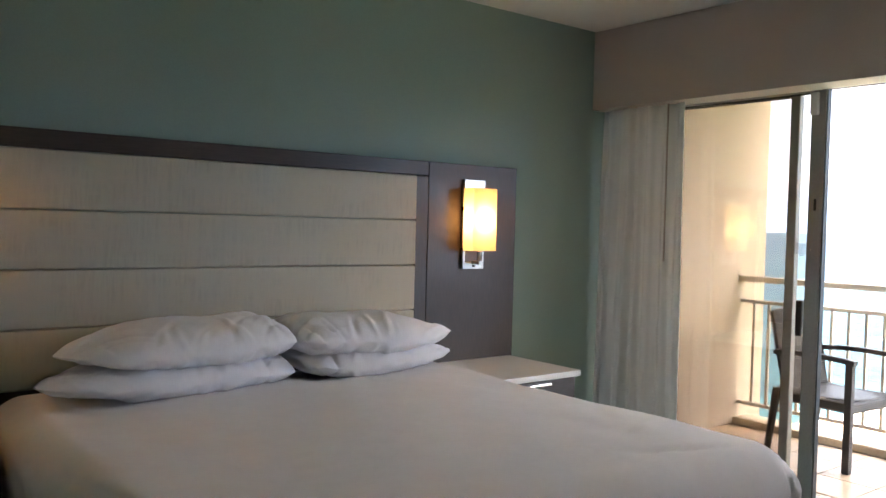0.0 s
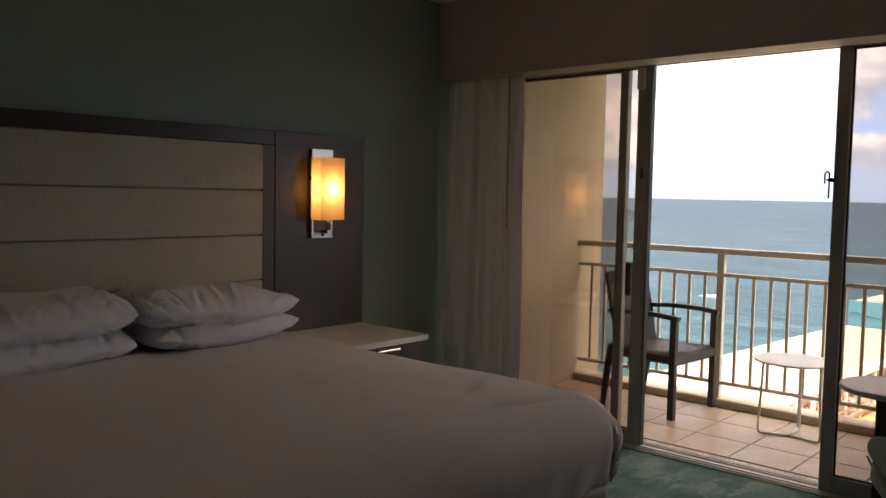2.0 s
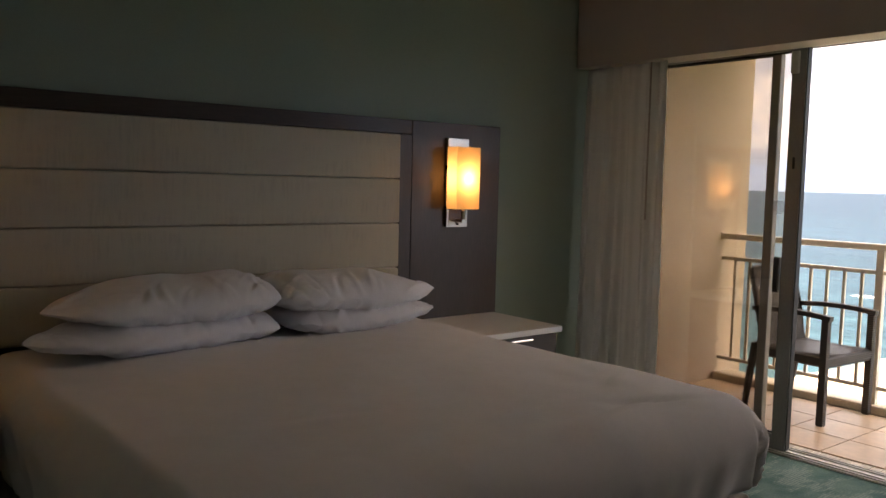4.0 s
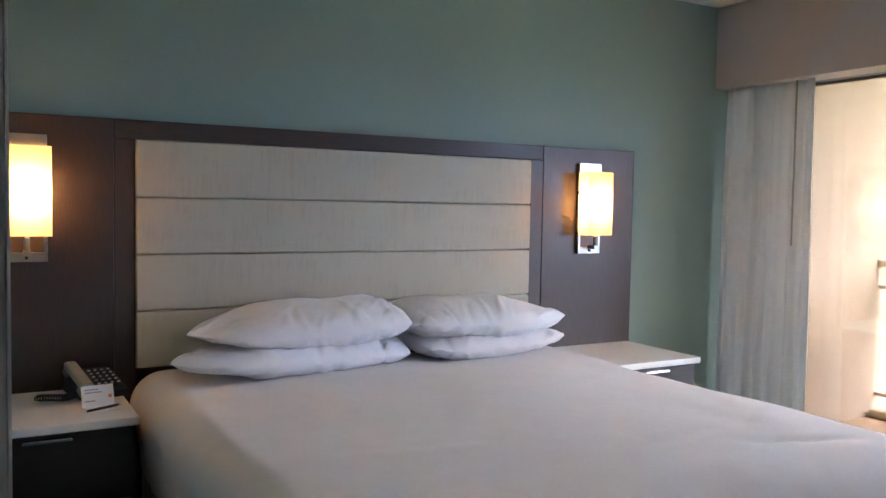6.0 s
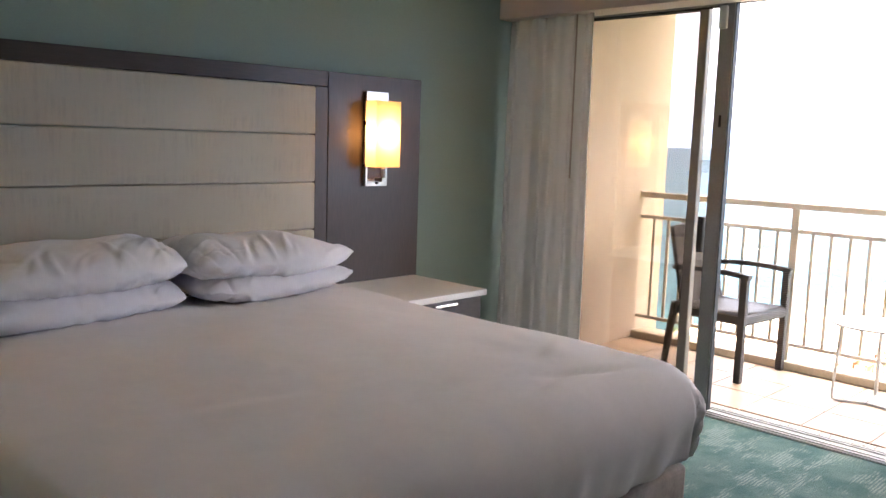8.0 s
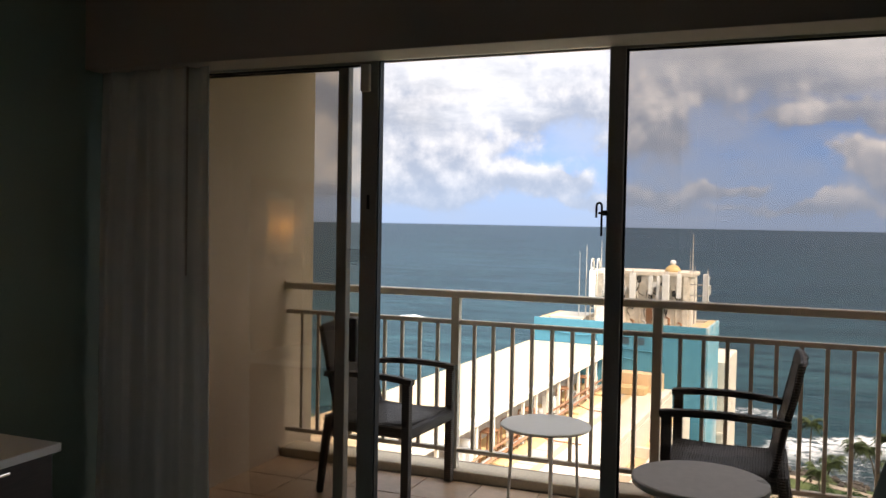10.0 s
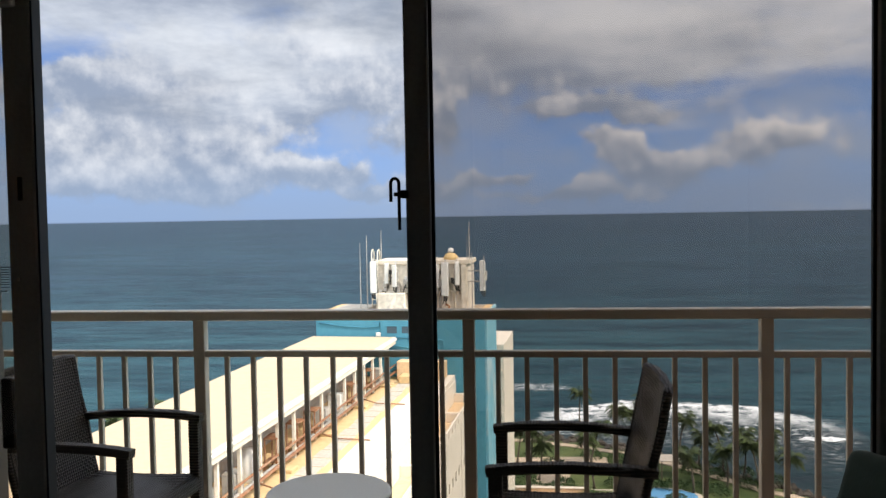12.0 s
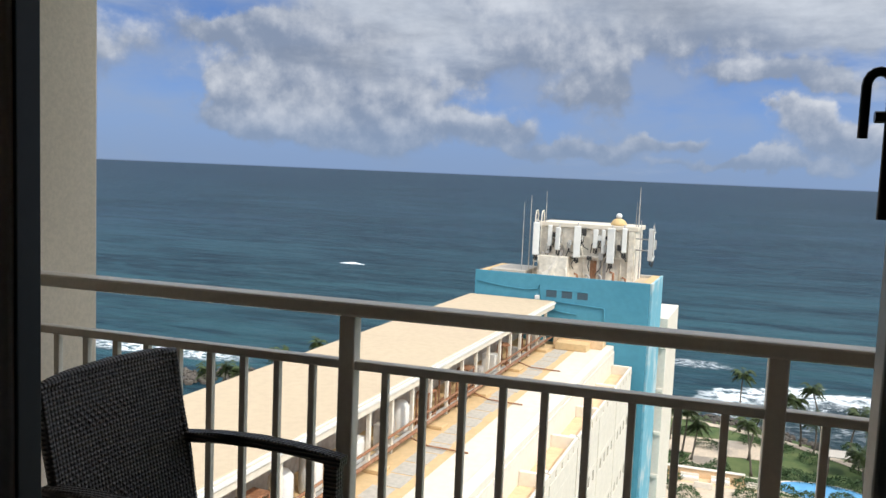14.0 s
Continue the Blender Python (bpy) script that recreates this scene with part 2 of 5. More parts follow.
def strie_material(name, color):
    """Upholstery cloth with soft uneven vertical streaks."""
    m = bpy.data.materials.new(name)
    m.use_nodes = True
    k = Nodes(m.node_tree)
    bsdf = m.node_tree.nodes["Principled BSDF"]
    obj = k.add("ShaderNodeTexCoord").outputs["Object"]
    streak = k.noise(k.scaled(obj, (1.0, 1.0, 0.10)), 75.0, 4.0, 0.65)
    patch = k.ramp(k.noise(k.scaled(obj, (0.7, 1.0, 2.2)), 5.0, 4.0, 0.6), 0.40, 0.66)
    thread = k.noise(k.scaled(obj, (1, 1, 0.3)), 420.0, 2.0, 0.6)
    c = Vector(color)
    col = k.mix(k.math("MULTIPLY", k.ramp(streak, 0.40, 0.66), k.math("MULTIPLY_ADD", patch, 0.45, 0.05)), (*c, 1), (*(c * 0.78), 1))
    col = k.mix(1.0, col, k.mix(thread, (0.90, 0.90, 0.90, 1), (1.0, 1.0, 1.0, 1)), "MULTIPLY")
    k.put(bsdf, "Base Color", col)
    bsdf.inputs["Roughness"].default_value = 0.9
    bsdf.inputs["Specular IOR Level"].default_value = 0.2
    bsdf.inputs["Sheen Weight"].default_value = 0.15
    b = k.add("ShaderNodeBump", Strength=0.3, Distance=0.003, Height=k.math("ADD", thread, streak))
    k.links.new(b.outputs[0], bsdf.inputs["Normal"])
    return m


def glass_material(name, tint):
    m = bpy.data.materials.new(name)
    m.use_nodes = True
    k = Nodes(m.node_tree)
    m.node_tree.nodes.remove(m.node_tree.nodes["Principled BSDF"])
    out = m.node_tree.nodes["Material Output"]
    clear = k.add("ShaderNodeBsdfTransparent", Color=(*tint, 1))
    gloss = k.add("ShaderNodeBsdfGlossy", Roughness=0.01, Color=(1, 1, 1, 1))
    facing = k.add("ShaderNodeLayerWeight", Blend=0.5).outputs["Facing"]
    mx = k.add("ShaderNodeMixShader")
    k.put(mx, "0", k.math("MULTIPLY_ADD", k.math("POWER", facing, 5.0), 0.9, 0.04))
    k.links.new(clear.outputs[0], mx.inputs[1]), k.links.new(gloss.outputs[0], mx.inputs[2])
    k.links.new(mx.outputs[0], out.inputs[0])
    return m


def weave_material(name, color):
    m = bpy.data.materials.new(name)
    m.use_nodes = True
    k = Nodes(m.node_tree)
    bsdf = m.node_tree.nodes["Principled BSDF"]
    obj = k.add("ShaderNodeTexCoord").outputs["Object"]
    w1 = k.wave(obj, "X", 27.0)
    w2 = k.wave(obj, "Z", 27.0)
    w3 = k.wave(obj, "Y", 27.0)
    flat = k.add("ShaderNodeSeparateXYZ", Vector=k.add("ShaderNodeTexCoord").outputs["Normal"]).outputs
    lying = k.ramp(k.math("ABSOLUTE", flat[2]), 0.55, 0.8)
    rows = k.math("ADD", k.math("MULTIPLY", w3, lying), k.math("MULTIPLY", w2, k.math("SUBTRACT", 1.0, lying)))
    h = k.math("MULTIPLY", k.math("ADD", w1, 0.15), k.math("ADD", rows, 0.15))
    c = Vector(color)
    # gaps between strands are shaded in the base colour, following the bump height
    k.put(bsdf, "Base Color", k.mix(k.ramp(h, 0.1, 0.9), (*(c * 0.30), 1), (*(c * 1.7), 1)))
    bsdf.inputs["Roughness"].default_value = 0.42
    bsdf.inputs["Specular IOR Level"].default_value = 0.45
    b = k.add("ShaderNodeBump", Strength=0.9, Distance=0.006, Height=h)
    k.links.new(b.outputs[0], bsdf.inputs["Normal"])
    return m


def shade_material():
    m = bpy.data.materials.new("lamp_shade_parchment")
    m.use_nodes = True
    k = Nodes(m.node_tree)
    m.node_tree.nodes.remove(m.node_tree.nodes["Principled BSDF"])
    out = m.node_tree.nodes["Material Output"]
    obj = k.add("ShaderNodeTexCoord").outputs["Object"]
    col = k.mix(k.noise(obj, 50.0), (0.92, 0.76, 0.52, 1), (0.95, 0.82, 0.60, 1))
    d = k.add("ShaderNodeBsdfDiffuse", Color=col)
    t = k.add("ShaderNodeBsdfTranslucent", Color=col)
    mx = k.add("ShaderNodeMixShader")
    k.put(mx, "0", 0.80)
    k.links.new(d.outputs[0], mx.inputs[1]), k.links.new(t.outputs[0], mx.inputs[2])
    k.links.new(mx.outputs[0], out.inputs[0])
    return m


def water_material():
    m = bpy.data.materials.new("sea_water")
    m.use_nodes = True
    k = Nodes(m.node_tree)
    bsdf = m.node_tree.nodes["Principled BSDF"]
    obj = k.add("ShaderNodeTexCoord").outputs["Object"]
    sep = k.add("ShaderNodeSeparateXYZ", Vector=obj).outputs
    wob = k.math("MULTIPLY", k.math("SUBTRACT", k.noise(obj, 0.012, 4.0), 0.5), 160.0)
    dist = k.math("ADD", sep[0], wob)
    col = k.mix(k.ramp(dist, 150.0, 520.0), (0.031, 0.086, 0.104, 1), (0.027, 0.054, 0.086, 1))
    streak = k.ramp(k.noise(k.scaled(obj, (0.034, 0.011, 1.0)), 1.0, 6.0, 0.66), 0.43, 0.60)
    col = k.mix(k.math("MULTIPLY", streak, 0.62), col, (0.008, 0.024, 0.036, 1))
    far = k.ramp(k.noise(k.scaled(obj, (0.007, 0.0011, 1.0)), 1.0, 5.0, 0.65), 0.40, 0.62)
    col = k.mix(k.math("MULTIPLY", far, 0.50), col, (0.010, 0.022, 0.036, 1))
    # wind lanes, ever longer out to sea
    reach = k.math("MAXIMUM", sep[0], 20.0)
    lane = k.add("ShaderNodeCombineXYZ", X=k.math("LOGARITHM", reach, 2.718), Y=k.math("DIVIDE", sep[1], reach), Z=0.0).outputs[0]
    col = k.mix(k.ramp(dist, 450.0, 1900.0, 0.0, 0.80), col, (0.016, 0.030, 0.058, 1))
    line = k.ramp(k.noise(k.scaled(lane, (26.0, 4.0, 1.0)), 1.0, 7.0, 0.68), 0.46, 0.60)
    col = k.mix(k.math("MULTIPLY", line, 0.80), col, (0.009, 0.024, 0.038, 1))
    pale = k.ramp(k.noise(k.scaled(lane, (40.0, 5.0, 3.0)), 1.3, 7.0, 0.70), 0.54, 0.66)
    col = k.mix(k.math("MULTIPLY", pale, 0.55), col, (0.052, 0.105, 0.130, 1))
    ripple = k.ramp(k.noise(k.scaled(obj, (0.24, 0.09, 1.0)), 1.0, 6.0, 0.70), 0.46, 0.62)
    col = k.mix(k.math("MULTIPLY", ripple, 0.60), col, (0.030, 0.078, 0.102, 1))
    # surf breaking on the reef: a dense outer crest, then thinning wash over dark shallows
    off = k.math("ADD", sep[1], 24.0)
    edge = k.math("SUBTRACT", 167.5, k.math("MULTIPLY", k.math("MULTIPLY", off, off), 0.02))
    ragged = k.math("MULTIPLY", k.math("SUBTRACT", k.noise(obj, 0.11, 5.0, 0.6), 0.5), 22.0)
    inside = k.math("ADD", k.math("SUBTRACT", edge, sep[0]), ragged)
    along = k.math("MULTIPLY", k.ramp(sep[1], -6.0, 5.0, 1.0, 0.0), k.ramp(sep[1], -53.0, -43.0))
    shallow = k.math("MULTIPLY", k.ramp(inside, 2.0, 16.0), k.ramp(sep[1], -80.0, -50.0))
    col = k.mix(k.math("MULTIPLY", shallow, 0.7), col, (0.022, 0.034, 0.040, 1))
    clump = k.noise(k.scaled(obj, (1.0, 0.75, 1.0)), 0.42, 8.0, 0.72)
    dense = k.math("MULTIPLY", k.math("MULTIPLY", k.ramp(inside, 0.0, 1.6), k.ramp(inside, 5.0, 16.0, 1.0, 0.0)), k.ramp(clump, 0.40, 0.52))
    lace = k.noise(k.scaled(obj, (1.0, 0.6, 1.0)), 0.9, 6.0, 0.75)
    wash = k.math("MULTIPLY", k.math("MULTIPLY", k.ramp(inside, 3.0, 7.0), k.ramp(inside, 10.0, 40.0, 0.80, 0.0)), k.ramp(lace, 0.50, 0.62))
    foam = k.math("MULTIPLY", along, k.math("MAXIMUM", dense, wash))
    lone = k.math("MULTIPLY", k.ramp(k.noise(k.scaled(obj, (0.10, 0.016, 1.0)), 1.0, 3.0), 0.735, 0.77), k.ramp(sep[0], 170.0, 420.0, 0.9, 0.0))
    foam = k.math("MAXIMUM", foam, lone)
    # two more reefs: thin lace beyond the tower, a surf line off the far rocks
    for fx, fy, rx, ry, most in ((179.5, 2.0, 4.5, 9.0, 0.75), (140.0, 103.0, 5.0, 22.0, 1.0)):
        ex = k.math("MULTIPLY", k.math("SUBTRACT", k.math("MULTIPLY_ADD", ragged, 0.16, sep[0]), fx), 1 / rx)
        ey = k.math("MULTIPLY", k.math("SUBTRACT", sep[1], fy), 1 / ry)
        spot = k.ramp(k.math("MULTIPLY_ADD", ex, ex, k.math("MULTIPLY", ey, ey)), 0.2, 1.1, most, 0.0)
        foam = k.math("MAXIMUM", foam, k.math("MULTIPLY", spot, k.ramp(lace, 0.56 - 0.12 * most, 0.68 - 0.12 * most)))
    col = k.mix(foam, col, (0.82, 0.86, 0.88, 1))
    k.put(bsdf, "Base Color", col)
    k.put(bsdf, "Roughness", k.ramp(foam, 0.0, 1.0, 0.45, 0.9))
    bsdf.inputs["IOR"].default_value = 1.33
    bsdf.inputs["Specular IOR Level"].default_value = 0.07
    swell = k.noise(k.scaled(obj, (0.16, 0.06, 1.0)), 1.0, 5.0, 0.6)
    chop = k.noise(k.scaled(obj, (0.9, 0.5, 1.0)), 1.0, 4.0, 0.6)
    b = k.add("ShaderNodeBump", Strength=1.0, Distance=1.4, Height=k.math("ADD", swell, k.math("MULTIPLY", chop, 0.3)))
    k.links.new(b.outputs[0], bsdf.inputs["Normal"])
    return m


def ground_material():
    m = bpy.data.materials.new("garden_ground")
    m.use_nodes = True
    k = Nodes(m.node_tree)
    bsdf = m.node_tree.nodes["Principled BSDF"]
    obj = k.add("ShaderNodeTexCoord").outputs["Object"]
    patch = k.ramp(k.noise(obj, 0.35, 5.0, 0.6), 0.35, 0.65)
    blade = k.noise(obj, 6.0, 3.0, 0.7)
    col = k.mix(patch, (0.055, 0.095, 0.026, 1), (0.115, 0.145, 0.045, 1))
    col = k.mix(1.0, col, k.mix(blade, (0.6, 0.6, 0.6, 1), (1.25, 1.25, 1.25, 1)), "MULTIPLY")
    k.put(bsdf, "Base Color", col)
    bsdf.inputs["Roughness"].default_value = 0.95
    return m


M = {
    "backwall": material("greige_paint", (0.60, 0.57, 0.53), 0.8, vary=0.03, grain=160, bump=0.10, depth=0.0008, stain=0.1),
    "green": material("sage_green_paint", (0.285, 0.375, 0.328), 0.75, vary=0.03, grain=180, bump=0.12, depth=0.0008, stain=0.15, stain_scale=0.8, second=(0.265, 0.35, 0.305)),
    "taupe": material("taupe_paint", (0.46, 0.42, 0.395), 0.8, vary=0.03, grain=160, bump=0.10, depth=0.0008, stain=0.12, stain_scale=0.8),
    "greywall": material("cool_grey_paint", (0.68, 0.67, 0.65), 0.8, vary=0.03, grain=160, bump=0.10, depth=0.0008, stain=0.1),
    "ceiling": material("ceiling_white", (0.80, 0.79, 0.76), 0.9, vary=0.04, grain=220, bump=0.25, depth=0.0015, stain=0.1),
    "carpet": carpet_material(),
    "dark": wood_material("dark_walnut_upright", (0.060, 0.042, 0.034), (14, 14, 0.9)),
    "darkh": wood_material("dark_walnut_level", (0.060, 0.042, 0.034), (0.9, 14, 14)),
    "blackwood": wood_material("espresso_veneer", (0.045, 0.035, 0.032), (1.0, 10, 10)),
    "fabric": strie_material("beige_strie_pad", (0.585, 0.545, 0.44)),
    "sheet": cloth_material("white_duvet_cotton", (0.86, 0.835, 0.845), 700, 0.12, 0.03, sheen=0.1),
    "pillow": cloth_material("white_pillow_cotton", (0.90, 0.885, 0.91), 700, 0.22, 0.03, sheen=0.1, wrinkle=0.7),
    "skirt": cloth_material("grey_brocade_skirt", (0.47, 0.42, 0.385), 120, 0.5, 0.32),
    "mattress": cloth_material("white_mattress", (0.70, 0.69, 0.67), 400, 0.2, 0.05),
    "sheer": cloth_material("white_sheer_voile", (0.76, 0.78, 0.77), 300, 0.1, 0.03, trans=0.30, clear=0.08),
    "greencloth": cloth_material("dark_sea_green_upholstery", (0.115, 0.175, 0.150), 420, 0.35, 0.15),
    "white_top": material("white_quartz_top", (0.74, 0.73, 0.71), 0.36, vary=0.02, grain=120, bump=0.02, stain=0.0),
    "nickel": material("brushed_nickel", (0.50, 0.47, 0.42), 0.30, 1.0, vary=0.06, grain=200, bump=0.05, stretch=(1, 1, 12)),
    "chrome": material("polished_chrome", (0.75, 0.75, 0.75), 0.12, 1.0, vary=0.03, grain=60, bump=0.0),
    "alum": material("satin_aluminium_frame", (0.36, 0.355, 0.345), 0.42, 0.12, vary=0.06, grain=90, bump=0.05, stain=0.2),
    "sill": material("pale_sill_aluminium", (0.60, 0.60, 0.58), 0.4, 0.2, vary=0.06, grain=90, bump=0.05, stain=0.25),
    "gasket": material("black_rubber_gasket", (0.015, 0.015, 0.015), 0.6, vary=0.1, bump=0.0),
    "blackmetal": material("black_painted_metal", (0.02, 0.02, 0.022), 0.35, 0.4, vary=0.15, grain=120, bump=0.05),
    "plastic_white": material("white_plastic", (0.70, 0.70, 0.68), 0.4, vary=0.03, bump=0.0),
    "plastic_dark": material("charcoal_plastic", (0.035, 0.033, 0.032), 0.45, vary=0.1, bump=0.05),
    "plastic_grey": material("grey_plastic", (0.36, 0.33, 0.30), 0.42, vary=0.06, bump=0.03),
    "paper": material("white_paper_card", (0.78, 0.76, 0.74), 0.7, vary=0.02, bump=0.02),
    "print": material("grey_print", (0.35, 0.33, 0.33), 0.7, vary=0.05, bump=0.0),
    "orange": material("orange_print", (0.75, 0.24, 0.08), 0.7, vary=0.05, bump=0.0),
    "cream": material("cream_stucco", (0.67, 0.57, 0.455), 0.9, vary=0.06, grain=70, bump=0.35, depth=0.003, stain=0.2, stain_scale=1.2, second=(0.60, 0.49, 0.37)),
    "tile": material("terracotta_beige_tile", (0.62, 0.45, 0.315), 0.38, vary=0.09, grain=12, bump=0.05, stain=0.4, stain_scale=4.0, second=(0.54, 0.37, 0.25), random_tint=0.12),
    "mosaic": material("stone_mosaic", (0.62, 0.56, 0.46), 0.5, vary=0.15, grain=30, bump=0.1, random_tint=0.35),
    "grout": material("grey_grout", (0.30, 0.25, 0.20), 0.9, vary=0.1, grain=90),
    "curb": material("painted_curb", (0.62, 0.54, 0.42), 0.8, vary=0.07, grain=50, bump=0.3, stain=0.3, second=(0.45, 0.38, 0.29)),
    "rail": material("beige_painted_rail", (0.68, 0.62, 0.53), 0.42, vary=0.04, grain=60, bump=0.06, stain=0.15),
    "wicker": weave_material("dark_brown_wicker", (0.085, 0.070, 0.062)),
    "tablewhite": material("white_powder_coat", (0.70, 0.69, 0.66), 0.4, vary=0.03, grain=120, bump=0.05),
    "pedtop": material("pale_laminate_top", (0.56, 0.53, 0.50), 0.3, vary=0.05, grain=30, bump=0.02),
    "peddark": material("dark_bronze_metal", (0.045, 0.038, 0.034), 0.35, 0.4, vary=0.1, grain=80, bump=0.04),
    "shade": shade_material(),
    "glass": glass_material("bronze_tinted_glass", (0.84, 0.80, 0.745)),
    "glass_tint": glass_material("grey_tinted_glass", (0.76, 0.73, 0.71)),
    "water": water_material(),
    "lawn": ground_material(),
}
# outdoors
M.update({
    "roof": material("tan_roof_membrane", (0.53, 0.42, 0.285), 0.9, vary=0.05, grain=3.0, bump=0.2, depth=0.02, stain=0.25, stain_scale=0.25, second=(0.46, 0.35, 0.255)),
    "deck": material("ochre_roof_deck", (0.60, 0.42, 0.215), 0.9, vary=0.07, grain=4.0, bump=0.2, depth=0.02, stain=0.4, stain_scale=0.4, second=(0.56, 0.42, 0.25)),
    "decklight": material("white_roof_coating", (0.68, 0.61, 0.50), 0.85, vary=0.05, grain=3.0, bump=0.2, depth=0.02, stain=0.3, stain_scale=0.3, second=(0.66, 0.58, 0.45)),
    "deckgrey": material("grey_walkway_pads", (0.46, 0.42, 0.36), 0.9, vary=0.1, grain=5.0, stain=0.3, stain_scale=0.6),
    "wingwhite": material("white_stucco_wing", (0.74, 0.67, 0.565), 0.9, vary=0.05, grain=4.0, bump=0.2, depth=0.01, stain=0.25, stain_scale=0.5, second=(0.66, 0.58, 0.46)),
    "wingpeach": material("peach_balcony_floor", (0.70, 0.50, 0.30), 0.9, vary=0.07, grain=4.0, stain=0.2),
    "blue": material("turquoise_stucco", (0.072, 0.265, 0.365), 0.85, vary=0.05, grain=3.0, bump=0.2, depth=0.01, stain=0.25, stain_scale=0.35, second=(0.048, 0.21, 0.30)),
    "blueside": material("sunlit_flaking_stucco", (0.16, 0.40, 0.50), 0.9, vary=0.06, grain=2.0, stain=0.9, stain_scale=0.35, second=(0.66, 0.66, 0.62)),
    "pent": material("weathered_white_stucco", (0.72, 0.66, 0.56), 0.9, vary=0.14, grain=3.0, bump=0.3, depth=0.01, stain=0.4, stain_scale=0.9, second=(0.38, 0.30, 0.21)),
    "rust": material("rusty_steel", (0.30, 0.14, 0.07), 0.85, 0.2, vary=0.3, grain=9.0, bump=0.3, stain=0.5, stain_scale=2.5, second=(0.45, 0.33, 0.22)),
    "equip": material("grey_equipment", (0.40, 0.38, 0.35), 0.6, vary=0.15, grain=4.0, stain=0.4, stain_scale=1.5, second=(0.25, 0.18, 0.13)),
    "antenna": material("antenna_white", (0.75, 0.74, 0.70), 0.5, vary=0.05, grain=6.0, stain=0.15),
    "cable": material("black_cable", (0.03, 0.03, 0.03), 0.6, vary=0.1, bump=0.0),
    "domeochre": material("ochre_dome", (0.62, 0.44, 0.20), 0.7, vary=0.1, grain=6.0),
    "vent_shade": material("shaded_vent_blue", (0.05, 0.09, 0.12), 0.7, vary=0.1, bump=0.0),
    "foam": material("sea_foam", (0.80, 0.84, 0.86), 0.8, vary=0.12, grain=1.5, bump=0.5, depth=0.1),
    "rock": material("dark_shore_rock", (0.10, 0.085, 0.07), 0.9, vary=0.35, grain=1.6, bump=0.8, depth=0.1, random_tint=0.3),
    "path": material("sand_paver_path", (0.58, 0.47, 0.35), 0.9, vary=0.1, grain=3.0, stain=0.3, stain_scale=0.5),
    "pool": material("pool_blue", (0.16, 0.42, 0.72), 0.15, vary=0.08, grain=0.6, bump=0.1, depth=0.02),
    "bark": material("palm_bark", (0.13, 0.105, 0.08), 0.95, vary=0.3, grain=6.0, bump=0.5, depth=0.02, stretch=(1, 1, 4)),
    "frond": material("palm_frond", (0.062, 0.090, 0.024), 0.6, vary=0.35, grain=2.0, bump=0.0, random_tint=0.3),
    "bush": material("shrub_leaf", (0.045, 0.09, 0.025), 0.8, vary=0.4, grain=3.0, bump=0.0, random_tint=0.3),
})


# ---- mesh helpers ----
def box(bm, x0, x1, y0, y1, z0, z1, bevel=0.0, segments=2):
    """Adds a box, its edges rounded by bevel."""
    made = bmesh.ops.create_cube(bm, size=1.0, matrix=Matrix.Translation(((x0 + x1) / 2, (y0 + y1) / 2, (z0 + z1) / 2)) @ Matrix.Diagonal((x1 - x0, y1 - y0, z1 - z0, 1)))
    if bevel:
        edges = list({e for v in made["verts"] for e in v.link_edges})
        bmesh.ops.bevel(bm, geom=edges, offset=bevel, segments=segments, affect="EDGES", profile=0.5)
    return bm


def one_box(*a, **k):
    return box(bmesh.new(), *a, **k)


def tube(bm, points, radius, sides=8, closed=False, flat=1.0):
    """Adds a round bar along points; radius may be a number or one for each point."""
    pts = [Vector(p) for p in points]
    n = len(pts)
    rings = []
    side = None
    for i, p in enumerate(pts):
        a = pts[(i - 1) % n] if closed or i else pts[0]
        b = pts[(i + 1) % n] if closed or i < n - 1 else pts[-1]
        d = (b - a).normalized()
        if side is None:
            side = d.cross(Vector((0, 0, 1)))
            side = Vector((1, 0, 0)) if side.length < 1e-2 else side
        side = (side - d * side.dot(d)).normalized()
        up = side.cross(d).normalized()
        r = radius[i] if isinstance(radius, (list, tuple)) else radius
        rings.append([bm.verts.new(p + side * (r * math.cos(2 * math.pi * j / sides)) + up * (r * flat * math.sin(2 * math.pi * j / sides))) for j in range(sides)])
    for i in range(n if closed else n - 1):
        a, b = rings[i], rings[(i + 1) % n]
        for j in range(sides):
            bm.faces.new((a[j], a[(j + 1) % sides], b[(j + 1) % sides], b[j]))
    if not closed:
        bm.faces.new(rings[0][::-1]), bm.faces.new(rings[-1])
    return bm


def lathe(bm, profile, sides=32, centre=(0, 0)):
    """Turns a profile of (radius, height) about the vertical."""
    rings = [[bm.verts.new((centre[0] + r * math.cos(2 * math.pi * j / sides), centre[1] + r * math.sin(2 * math.pi * j / sides), z)) for j in range(sides)] for r, z in profile]
    for a, b in zip(rings, rings[1:]):
        for j in range(sides):
            bm.faces.new((a[j], a[(j + 1) % sides], b[(j + 1) % sides], b[j]))
    bm.faces.new(rings[0][::-1]), bm.faces.new(rings[-1])
    return bm


def sheet(bm, nu, nv, place):
    """A grid whose points place(u, v) gives, u and v from 0 to 1."""
    v = [[bm.verts.new(place(i / nu, j / nv)) for j in range(nv + 1)] for i in range(nu + 1)]
    for i in range(nu):
        for j in range(nv):
            bm.faces.new((v[i][j], v[i + 1][j], v[i + 1][j + 1], v[i][j + 1]))
    return bm


def mesh_of(name, bm, mat, smooth=False):
    bmesh.ops.recalc_face_normals(bm, faces=bm.faces)
    me = bpy.data.meshes.new(name)
    bm.to_mesh(me)
    bm.free()
    me.materials.append(M[mat])
    if smooth:
        me.shade_smooth()
    return me


